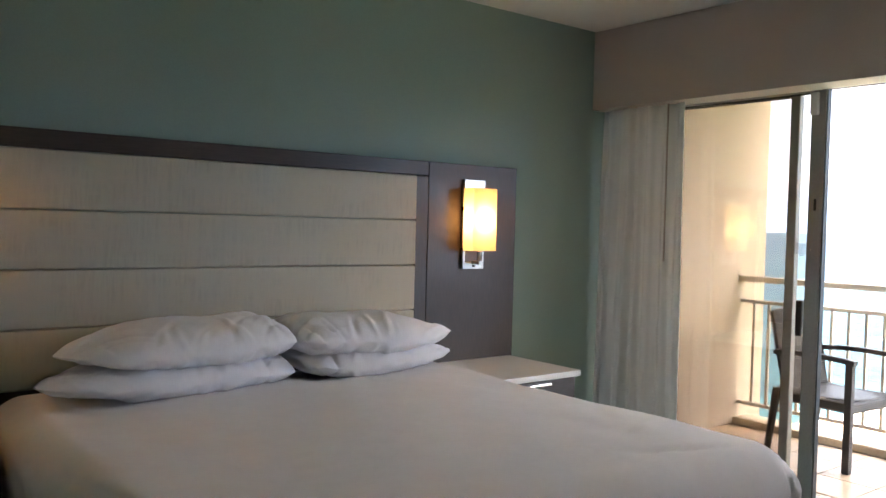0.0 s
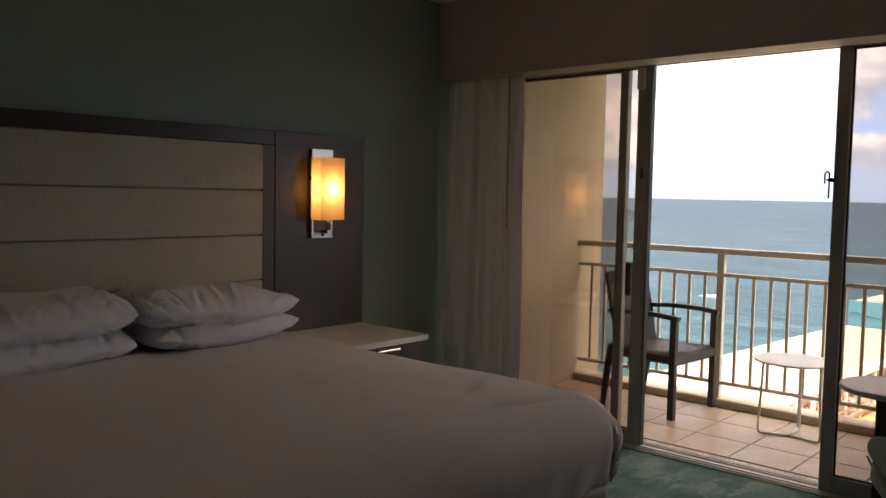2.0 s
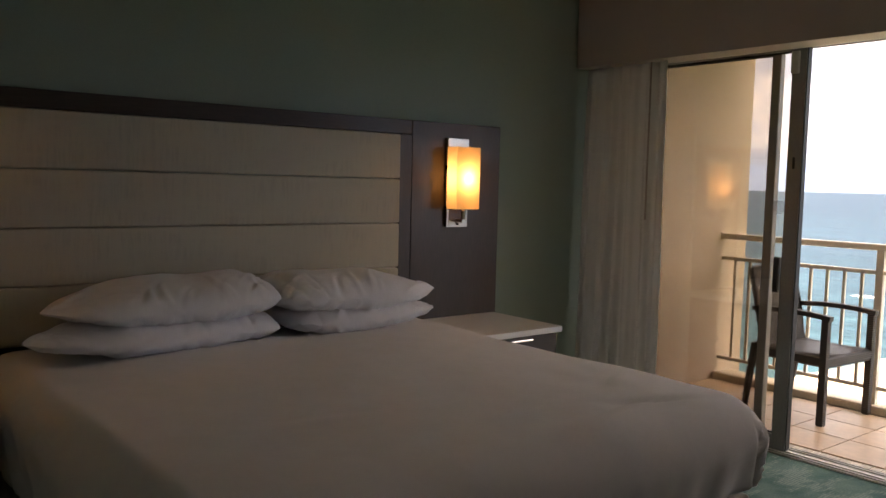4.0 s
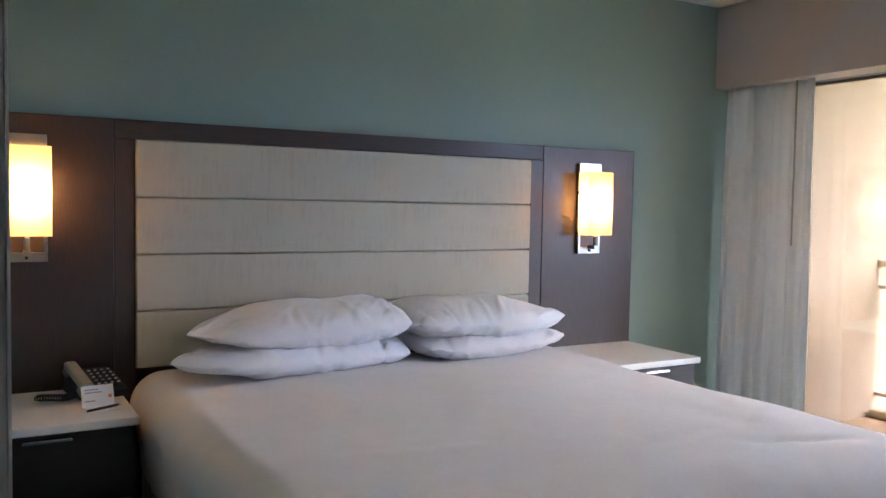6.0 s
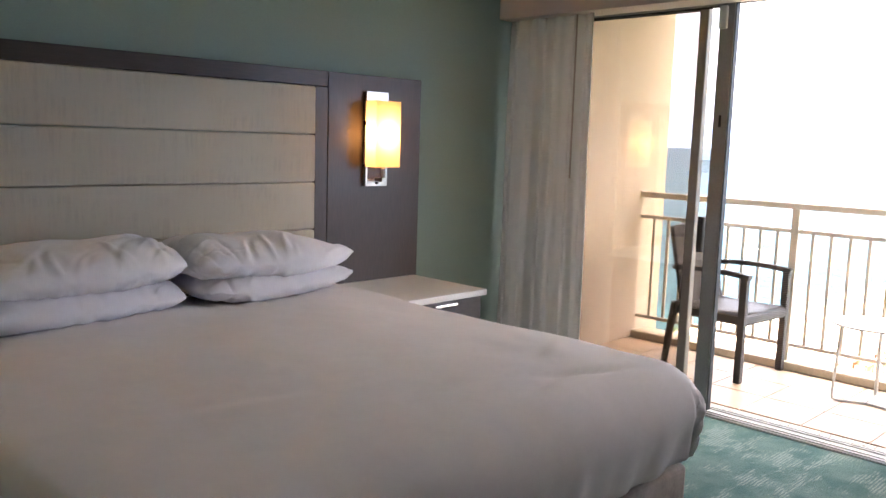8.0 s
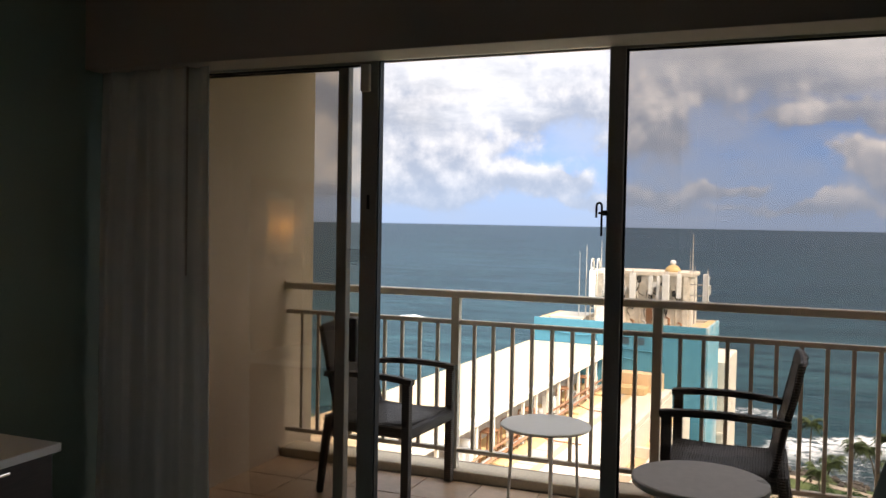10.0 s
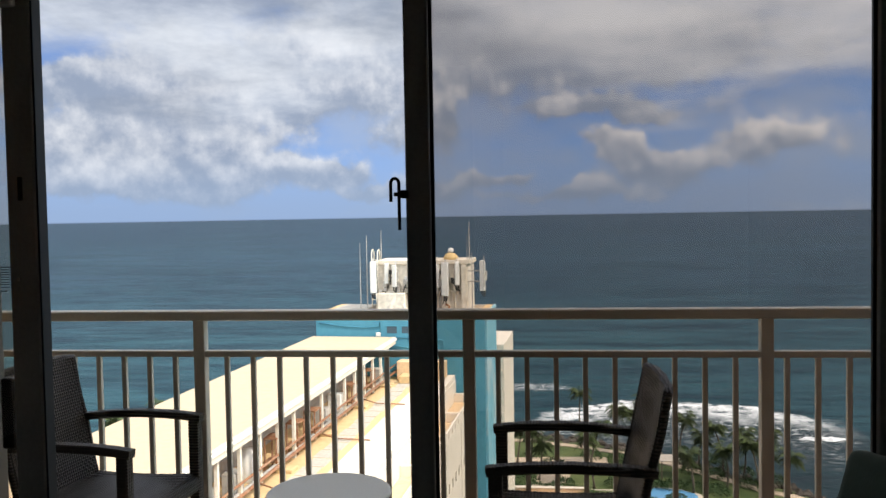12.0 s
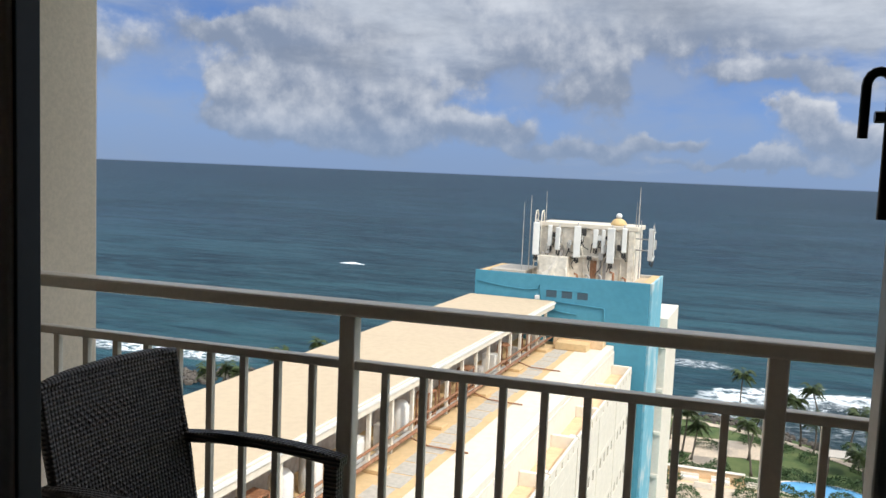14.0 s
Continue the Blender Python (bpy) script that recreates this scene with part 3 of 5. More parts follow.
def part(name, bm, mat, parent, label="", smooth=False):
    ob = new(name, mesh_of(name, bm, mat, smooth))
    ob.parent = parent
    if label:
        ob["label"] = label
    return ob


def share(name, me, parent, m):
    """Another piece on a mesh that is made already."""
    ob = new(name, me)
    ob.parent = parent
    ob.matrix_basis = m
    return ob


def thing(name, place, label, category, group="", turn=0.0, kind=""):
    ob = new(name)
    ob.matrix_basis = pose(*place, 0, 0, turn)
    ob.empty_display_size = 0.1
    return tagged(ob, label, category, group, kind)


def structure(name, bm, mat, label, category, smooth=False):
    return tagged(new(name, mesh_of(name, bm, mat, smooth)), label, category, kind="structure")


# ---- plan, in metres ----
HEAD_Y = 4.02       # wall behind the bed
WIN_X = 4.37        # plane of the sliding windows
CEIL = 2.59
SOUTH_Y = -0.80
WEST_X = -2.40
OPEN_Y0, OPEN_Y1 = 0.488, 3.96
HEAD_Z = 2.19
RAIL_X = 5.66
BALC_Y1, BALC_Y0 = 3.905, -1.0

# ---- room shell ----
structure("floor", one_box(WEST_X, 4.45, SOUTH_Y, HEAD_Y, -0.12, 0.0), "carpet", "teal patterned loop carpet with pale flecked patches", "carpet")
structure("ceiling", one_box(WEST_X, 4.45, SOUTH_Y, HEAD_Y, CEIL, CEIL + 0.15), "ceiling", "off-white plastered ceiling above the bed", "ceiling")
structure("wall_north", one_box(WEST_X, 4.45, HEAD_Y, HEAD_Y + 0.2, -0.12, CEIL + 0.15), "green", "sage green painted wall behind the headboard", "wall")
structure("wall_south", one_box(WEST_X, 4.45, SOUTH_Y - 0.2, SOUTH_Y, -0.12, CEIL + 0.15), "backwall", "plain greige painted wall", "wall")
structure("wall_west", one_box(WEST_X - 0.2, WEST_X, SOUTH_Y - 0.2, HEAD_Y + 0.2, -0.12, CEIL + 0.15), "backwall", "plain greige painted wall", "wall")
bm = one_box(4.30, 4.45, OPEN_Y1, HEAD_Y, 0.0, CEIL)
box(bm, 4.30, 4.45, SOUTH_Y, OPEN_Y0, 0.0, CEIL)
box(bm, 4.30, 4.45, OPEN_Y0, OPEN_Y1, HEAD_Z, CEIL)
structure("wall_east", bm, "taupe", "taupe window wall round the sliding balcony doors", "wall")
bm = one_box(WEST_X, 0.299, 1.70, 1.82, 0.0, CEIL, 0.004)
structure("wall_partition", bm, "greywall", "grey painted partition end beside the bed alcove", "wall")
structure("wall_alcove", one_box(-0.12, 0.02, 1.82, HEAD_Y, 0.0, CEIL), "green", "sage green wall at the side of the bed alcove", "wall")
structure("corner_bead", one_box(0.2995, 0.3035, 1.695, 1.824, 0.0, CEIL), "plastic_white", "pale corner edge of the partition", "trim")
structure("valance", one_box(4.125, 4.298, OPEN_Y0 - 0.6, HEAD_Y - 0.002, 2.108, CEIL - 0.002, 0.004), "taupe", "taupe painted curtain valance box above the balcony doors", "valance")
bm = one_box(0.02, 4.29, HEAD_Y - 0.014, HEAD_Y - 0.001, 0.0, 0.09, 0.003)
structure("baseboard", bm, "taupe", "low painted baseboard along the wall", "baseboard")


# ---- sliding windows ----
def window_panel(name, y0, y1, x, stile0, stile1, glass, label):
    """One framed panel of the sliding window between y0 and y1."""
    win = thing(name, (x, y0, 0.0), label, "sliding door", kind="structure")
    w = y1 - y0
    f = one_box(-0.022, 0.022, 0.0, stile0, 0.017, 2.124, 0.004)
    part("stile", f, "alum", win)
    part("stile", one_box(-0.022, 0.022, w - stile1, w, 0.017, 2.124, 0.004), "alum", win)
    part("bottom_rail", one_box(-0.020, 0.020, stile0, w - stile1, 0.017, 0.095, 0.004), "alum", win)
    part("top_rail", one_box(-0.020, 0.020, stile0, w - stile1, 2.104, 2.124, 0.004), "alum", win)
    g = one_box(-0.006, 0.006, stile0 - 0.001, stile0 + 0.008, 0.095, 2.104)
    box(g, -0.006, 0.006, w - stile1 - 0.008, w - stile1 + 0.001, 0.095, 2.104)
    box(g, -0.006, 0.006, stile0, w - stile1, 2.096, 2.105)
    box(g, -0.006, 0.006, stile0, w - stile1, 0.094, 0.103)
    part("gasket", g, "gasket", win)
    pane = part("pane", one_box(-0.003, 0.003, stile0 + 0.002, w - stile1 - 0.002, 0.097, 2.102), glass, win)
    pane.visible_shadow = False
    return win


window_panel("window_1", 2.814, 3.955, WIN_X + 0.035, 0.050, 0.05, "glass_tint", "fixed glass panel in a satin aluminium frame")
door = window_panel("door_1", 2.646, 3.80, WIN_X - 0.02, 0.076, 0.05, "glass", "open glass sliding door in a satin aluminium frame")
window_panel("window_2", 0.55, 1.694, WIN_X - 0.02, 0.055, 0.060, "glass_tint", "tinted glass panel in a dark aluminium frame")
h = thing("door_handle", (WIN_X + 0.012, 2.70, 0.94), "dark upright pull handle on the sliding door", "handle")
h.parent = door
h.matrix_basis = pose(0.020, 0.128, 0.94)
part("grip", one_box(0.0, 0.03, -0.018, 0.018, -0.095, 0.095, 0.008), "blackmetal", h)
part("edge_seal", one_box(-0.018, 0.021, -0.006, -0.0004, 0.02, 2.12, 0.002), "gasket", door, "black brush seal along the door edge")
part("top_latch", one_box(-0.045, -0.023, 0.03, 0.075, 1.985, 2.10, 0.008), "plastic_white", door, "pale plastic latch block")
bm = one_box(-0.026, -0.0225, 0.032, 0.045, 1.50, 1.56, 0.002)
part("lock_plate", bm, "gasket", door)
bm = bmesh.new()
for i in range(9):
    box(bm, -0.0042, -0.0034, 0.086, 0.148 - 0.006 * (i % 3 == 2), 1.328 - 0.0064 * i, 1.3302 - 0.0064 * i)
box(bm, -0.0042, -0.0034, 0.098, 0.124, 1.266, 1.269)
part("notice_print", bm, "print", door, "small grey printed notice on the glass")
bm = bmesh.new()
lathe(bm, [(0.0045, 0), (0.0045, 0.004)], 10)
bmesh.ops.rotate(bm, verts=bm.verts, matrix=Matrix.Rotation(radians(-90), 3, "Y"))
bmesh.ops.translate(bm, verts=bm.verts, vec=(-0.022, 0.05, 1.30))
part("screw", bm, "chrome", door)

# hooked latch on the meeting stile
latch = thing("hook_latch", (4.318, 1.7085, 1.47), "black bent-metal hook latch on the door stile", "latch")
hook_pts = [(0, 0.020, 0.008)] + [(0, 0.010 + 0.010 * math.cos(a), 0.052 + 0.012 * math.sin(a)) for a in [math.pi * i / 8 for i in range(9)]] + [(0, 0.0, -0.06)]
part("hook", tube(bmesh.new(), hook_pts, 0.0042, 8), "blackmetal", latch, smooth=True)
part("bracket", one_box(-0.006, 0.012, -0.022, -0.004, 0.016, 0.036, 0.003), "blackmetal", latch)
part("pin", tube(bmesh.new(), [(0, -0.022, 0.026), (0, 0.012, 0.026)], 0.005, 8), "blackmetal", latch)

# outer frame: head, sill track, jambs
fr = thing("window_frame", (WIN_X, 0, 0), "satin aluminium frame and track of the balcony doors", "window frame", kind="structure")
bm = one_box(-0.066, 0.066, OPEN_Y0, OPEN_Y1, 2.126, 2.189, 0.003)
box(bm, -0.066, -0.050, OPEN_Y0, OPEN_Y1, 2.110, 2.126, 0.002)
box(bm, -0.001, 0.010, OPEN_Y0, OPEN_Y1, 2.112, 2.126, 0.002)
part("head", bm, "alum", fr)
part("jamb", one_box(-0.066, 0.066, OPEN_Y0, OPEN_Y0 + 0.045, 0.0165, 2.125, 0.003), "alum", fr)
part("jamb", one_box(-0.066, 0.066, OPEN_Y1 - 0.03, OPEN_Y1, 0.0165, 2.125, 0.003), "alum", fr)
bm = one_box(-0.07, 0.07, OPEN_Y0, OPEN_Y1, 0.001, 0.008, 0.002)
for x in (-0.055, -0.02, 0.035, 0.06):
    box(bm, x - 0.004, x + 0.004, OPEN_Y0, OPEN_Y1, 0.008, 0.016, 0.001)
part("sill_track", bm, "sill", fr)

# ---- balcony ----
structure("balcony_slab", one_box(4.45, 5.98, BALC_Y0 - 0.2, BALC_Y1 + 0.2, -0.25, -0.012), "grout", "grey grouted balcony slab under the tiles", "balcony floor")
structure("balcony_ceiling", one_box(4.451, 6.02, BALC_Y0 - 0.2, BALC_Y1 + 0.2, 2.62, 2.85), "cream", "cream stucco underside of the balcony above", "ceiling")
structure("balcony_wall_north", one_box(4.452, 5.97, BALC_Y1, BALC_Y1 + 0.22, -0.3, 2.619, 0.012), "cream", "cream stucco side wall of the balcony", "wall")
structure("balcony_wall_south", one_box(4.452, 5.97, BALC_Y0 - 0.2, BALC_Y0, -0.3, 2.619, 0.012), "cream", "cream stucco side wall of the balcony", "wall")
structure("balcony_curb", one_box(5.595, 5.78, BALC_Y0 + 0.002, BALC_Y1 - 0.002, -0.011, 0.044, 0.008), "curb", "low painted kerb under the balcony railing", "kerb")
structure("facade_above", one_box(4.30, 4.449, BALC_Y0 - 0.2, BALC_Y1 + 0.6, CEIL + 0.151, 3.4), "cream", "cream stucco facade over the balcony doors", "wall")

railing = thing("balcony_railing", (RAIL_X, 0.0, 0.0), "beige painted metal balcony railing with square balusters", "railing")
L0, L1 = BALC_Y0 + 0.001, BALC_Y1 - 0.001
part("top_rail", one_box(-0.035, 0.035, L0, L1, 1.025, 1.066, 0.008), "rail", railing)
part("middle_rail", one_box(-0.018, 0.018, L0, L1, 0.872, 0.898, 0.004), "rail", railing)
part("bottom_rail", one_box(-0.018, 0.018, L0, L1, 0.135, 0.160, 0.004), "rail", railing)
part("wall_bracket", one_box(-0.040, 0.040, BALC_Y1 - 0.012, BALC_Y1 - 0.0005, 1.015, 1.076, 0.003), "rail", railing)
post_me = mesh_of("post", one_box(-0.024, 0.024, -0.024, 0.024, 0.043, 1.026, 0.004), "rail")
bal_me = mesh_of("baluster", one_box(-0.010, 0.010, -0.010, 0.010, 0.158, 0.874, 0.002), "rail")
POSTS = [2.78, 1.653, 0.495, -0.64]
for y in POSTS:
    share("post", post_me, railing, pose(0, y, 0))
rods = [2.78 + 0.1127 * (9 - k) for k in range(-4, 19)] + [1.653 - 0.1158 * (i + 1) for i in range(9)] + [0.417 - 0.1158 * i for i in range(30)]
for y in rods:
    if L0 + 0.03 < y < L1 - 0.03 and min(abs(y - p) for p in POSTS) > 0.04:
        share("baluster", bal_me, railing, pose(0, y, 0))


# ---- wicker chairs ----
def flat_bar(bm, points, wide, thick):
    """A bar of rounded rectangular section along points that run in a vertical plane."""
    pts = [Vector(p) for p in points]
    c = 0.3 * thick
    shape = [(wide - c, thick), (wide, thick - c), (wide, c - thick), (wide - c, -thick), (c - wide, -thick), (-wide, c - thick), (-wide, thick - c), (c - wide, thick)]
    rings = []
    for i, p in enumerate(pts):
        d = (pts[min(i + 1, len(pts) - 1)] - pts[max(i - 1, 0)]).normalized()
        side = Vector((1, 0, 0))
        up = side.cross(d).normalized()
        rings.append([bm.verts.new(p + side * a + up * b) for a, b in shape])
    for a, b in zip(rings, rings[1:]):
        for j in range(8):
            bm.faces.new((a[j], a[(j + 1) % 8], b[(j + 1) % 8], b[j]))
    bm.faces.new(rings[0][::-1]), bm.faces.new(rings[-1])
    return bm


def wicker_chair():
    c = thing("wicker_chair", (0, 0, 0), "dark brown woven wicker armchair on the tiled balcony", "chair", "balcony chairs")
    # the sitter faces -y; front legs at y = 0, back at y = 0.5
    for x in (-0.258, 0.258):
        part("leg", one_box(x - 0.022, x + 0.022, -0.022, 0.022, 0.0, 0.641, 0.007), "wicker", c)
        part("leg", tube(bmesh.new(), [(x * 0.94, 0.53, 0.0), (x * 0.96, 0.50, 0.22), (x * 0.96, 0.47, 0.42)], [0.020, 0.024, 0.026], 10), "wicker", c, smooth=True)
        arm = [(x, -0.030, 0.645), (x, 0.03, 0.652), (x, 0.12, 0.658), (x, 0.24, 0.660), (x * 0.98, 0.36, 0.655), (x * 0.93, 0.50, 0.642)]
        part("armrest", flat_bar(bmesh.new(), arm, 0.022, 0.015), "wicker", c)

    def seat(u, v):
        return (-0.235 + 0.47 * u, -0.005 + 0.49 * v, 0.425 - 0.012 * math.sin(math.pi * u) - 0.010 * math.sin(math.pi * v) + 0.0025 * math.sin(u * 150) + 0.002 * math.sin(v * 150))

    bm = sheet(bmesh.new(), 80, 60, seat)
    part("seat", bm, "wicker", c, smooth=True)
    bm = one_box(-0.255, 0.255, -0.02, 0.50, 0.345, 0.414, 0.018)
    part("apron", bm, "wicker", c)

    def back(u, v, off):
        bow = 0.05 * (1 - (2 * u - 1) ** 2)
        w = 0.225 + 0.012 * v
        top = 0.482 * v + 0.010 * v * (1 - (2 * u - 1) ** 2)
        return ((2 * u - 1) * w, 0.430 + 0.104 * v + bow * 0.3 + off + 0.003 * math.sin(u * 130) * math.sin(v * 140), 0.405 + top)

    n, m = 40, 40
    bm = bmesh.new()
    sheet(bm, n, m, lambda u, v: back(u, v, -0.012))
    sheet(bm, n, m, lambda u, v: back(u, v, 0.012))
    bmesh.ops.bridge_loops(bm, edges=[e for e in bm.edges if e.is_boundary])
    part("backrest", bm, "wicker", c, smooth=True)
    rim = [Vector(back(0, i / 12, 0)) for i in range(13)] + [Vector(back(i / 12, 1, 0)) for i in range(1, 13)] + [Vector(back(1, 1 - i / 12, 0)) for i in range(1, 13)]
    part("back_rim", tube(bmesh.new(), rim, 0.016, 8), "wicker", c, smooth=True)
    return c


chair_a = wicker_chair()
chair_a.matrix_basis = pose(5.29, 2.785, -0.004, 0, 0, -4)
chair_b = copy_thing(chair_a, pose(5.165, 1.517, -0.004, 0, 0, 180))

# ---- white balcony table ----
t = thing("balcony_table", (5.215, 2.13, -0.004), "round white metal balcony table on bent rod legs", "table")
part("tabletop", lathe(bmesh.new(), [(0.21, 0.450), (0.220, 0.452), (0.225, 0.458), (0.222, 0.464), (0.213, 0.466)], 48), "tablewhite", t)
for deg in (113, 259, 4):
    c, s = math.cos(radians(deg)), math.sin(radians(deg))
    pts = [(0.165 * c, 0.165 * s, 0.45), (0.172 * c, 0.172 * s, 0.25), (0.182 * c, 0.182 * s, 0.04), (0.178 * c, 0.178 * s, 0.014), (0.16 * c, 0.16 * s, 0.008), (0.09 * c, 0.09 * s, 0.008), (0.0, 0.0, 0.008)]
    part("leg", tube(bmesh.new(), pts, 0.011 if deg == 4 else 0.008, 8), "tablewhite", t, smooth=True)

# ---- headboard ----
hb = thing("headboard", (0.0, HEAD_Y, 0.0), "dark walnut wall headboard with four beige padded rows", "headboard")
YF = -0.05
part("side_panel", one_box(0.125, 0.745, YF, 0.0, 0.02, 1.706, 0.003), "dark", hb)
part("side_panel", one_box(2.835, 3.456, YF, 0.0, 0.02, 1.706, 0.003), "dark", hb)
part("stile", one_box(0.7475, 0.826, YF, 0.0, 0.02, 1.630, 0.003), "dark", hb)
part("stile", one_box(2.756, 2.8325, YF, 0.0, 0.02, 1.630, 0.003), "dark", hb)
part("top_board", one_box(0.7475, 2.8325, YF, 0.0, 1.632, 1.706, 0.003), "darkh", hb)
part("lower_board", one_box(0.828, 2.754, YF + 0.012, 0.0, 0.02, 0.706, 0.003), "darkh", hb)
for z0, z1 in ((0.710, 0.938), (0.941, 1.168), (1.171, 1.398), (1.401, 1.629)):
    part("pad", one_box(0.829, 2.753, YF - 0.012, 0.0, z0, z1, 0.009, segments=3), "fabric", hb, "beige suede-like padded strip", smooth=True)


# ---- wall lamps ----
def wall_lamp():
    lamp = thing("wall_lamp", (0, 0, 0), "brushed nickel wall lamp with a lit parchment shade", "wall lamp", "bedside wall lamps")
    # back on y = 0, faces -y, centred on x = 0
    bm = one_box(-0.073, 0.073, -0.022, 0.0, -0.12, 0.24, 0.002)
    box(bm, -0.073, -0.060, -0.022, 0.0, -0.24, -0.1205, 0.001)
    box(bm, 0.060, 0.073, -0.022, 0.0, -0.24, -0.1205, 0.001)
    box(bm, -0.0595, 0.0595, -0.022, 0.0, -0.24, -0.205, 0.001)
    part("back_plate", bm, "nickel", lamp)
    part("arm", one_box(-0.012, 0.012, -0.08, -0.022, -0.215, -0.195, 0.002), "nickel", lamp)
    part("stem", tube(bmesh.new(), [(0, -0.07, -0.20), (0, -0.07, -0.10)], 0.010, 12), "nickel", lamp, smooth=True)
    part("switch", tube(bmesh.new(), [(0, -0.022, -0.224), (0, -0.034, -0.224)], 0.006, 10), "gasket", lamp)
    bm = bmesh.new()
    # rectangular shade with rounded corners, open above and below
    w, d, r = 0.082, 0.042, 0.003
    outline = []
    for cx, cy, a0 in ((w - r, d - r, 0), (-w + r, d - r, 90), (-w + r, -d + r, 180), (w - r, -d + r, 270)):
        outline += [(cx + r * math.cos(radians(a0 + 22.5 * i)), cy + r * math.sin(radians(a0 + 22.5 * i)) - 0.068) for i in range(5)]
    for dz0, dz1 in ((-0.14, 0.192),):
        lo = [bm.verts.new((x, y, dz0)) for x, y in outline]
        hi = [bm.verts.new((x, y, dz1)) for x, y in outline]
        for i in range(len(lo)):
            j = (i + 1) % len(lo)
            bm.faces.new((lo[i], lo[j], hi[j], hi[i]))
        bm.faces.new(hi)
        bm.faces.new(lo[::-1])
    part("shade", bm, "shade", lamp, "warm glowing parchment shade")
    return lamp


lamp_r = wall_lamp()
lamp_r.matrix_basis = pose(3.132, HEAD_Y - 0.0505, 1.385)
lamp_l = copy_thing(lamp_r, pose(0.435, HEAD_Y - 0.0505, 1.388))
for x in (3.132, 0.435):
    d = bpy.data.lights.new("lamp_bulb", "POINT")
    d.energy, d.color, d.shadow_soft_size = LAMP_WATTS, (1.0, 0.57, 0.24), 0.03
    new("lamp_bulb", d).location = (x, HEAD_Y - 0.122, 1.41)


# ---- bedside cabinets ----
def nightstand():
    n = thing("nightstand", (0, 0, 0), "dark espresso bedside cabinet with a white top", "nightstand", "bedside cabinets")
    # back on y = 0, width 0.57
    part("body", one_box(-0.27, 0.27, -0.505, 0.0, 0.10, 0.618, 0.004), "blackwood", n)
    part("drawer", one_box(-0.266, 0.266, -0.523, -0.507, 0.37, 0.612, 0.003), "blackwood", n)
    dr = part("drawer", one_box(-0.266, 0.266, -0.523, -0.507, 0.105, 0.364, 0.003), "blackwood", n)
    part("handle", one_box(-0.075, 0.075, -0.545, -0.5235, 0.590, 0.602, 0.003), "chrome", n, "chrome bar handle")
    part("top", one_box(-0.285, 0.285, -0.545, 0.0, 0.6195, 0.650, 0.004), "white_top", n, "white stone-look top")
    part("plinth", one_box(-0.25, 0.25, -0.46, 0.0, 0.0, 0.099), "blackwood", n)
    return n


ns_r = nightstand()
ns_r.matrix_basis = pose(3.150, HEAD_Y - 0.052, 0)
ns_l = copy_thing(ns_r, pose(0.465, HEAD_Y - 0.052, 0))

# ---- bed ----
BX0, BX1, BY0, BY1 = 0.815, 2.795, 1.885, 3.955
bed = thing("bed", ((BX0 + BX1) / 2, BY0, 0.0), "king-size bed made up with a smooth white duvet", "bed")
OX, OY = (BX0 + BX1) / 2, BY0
part("box_base", one_box(-0.965, 0.965, 0.04, 2.05, 0.02, 0.365, 0.02, segments=3), "skirt", bed, "grey patterned box-spring cover")
part("mattress", one_box(-0.955, 0.955, 0.05, 2.05, 0.367, 0.60, 0.05, segments=4), "mattress", bed, smooth=True)


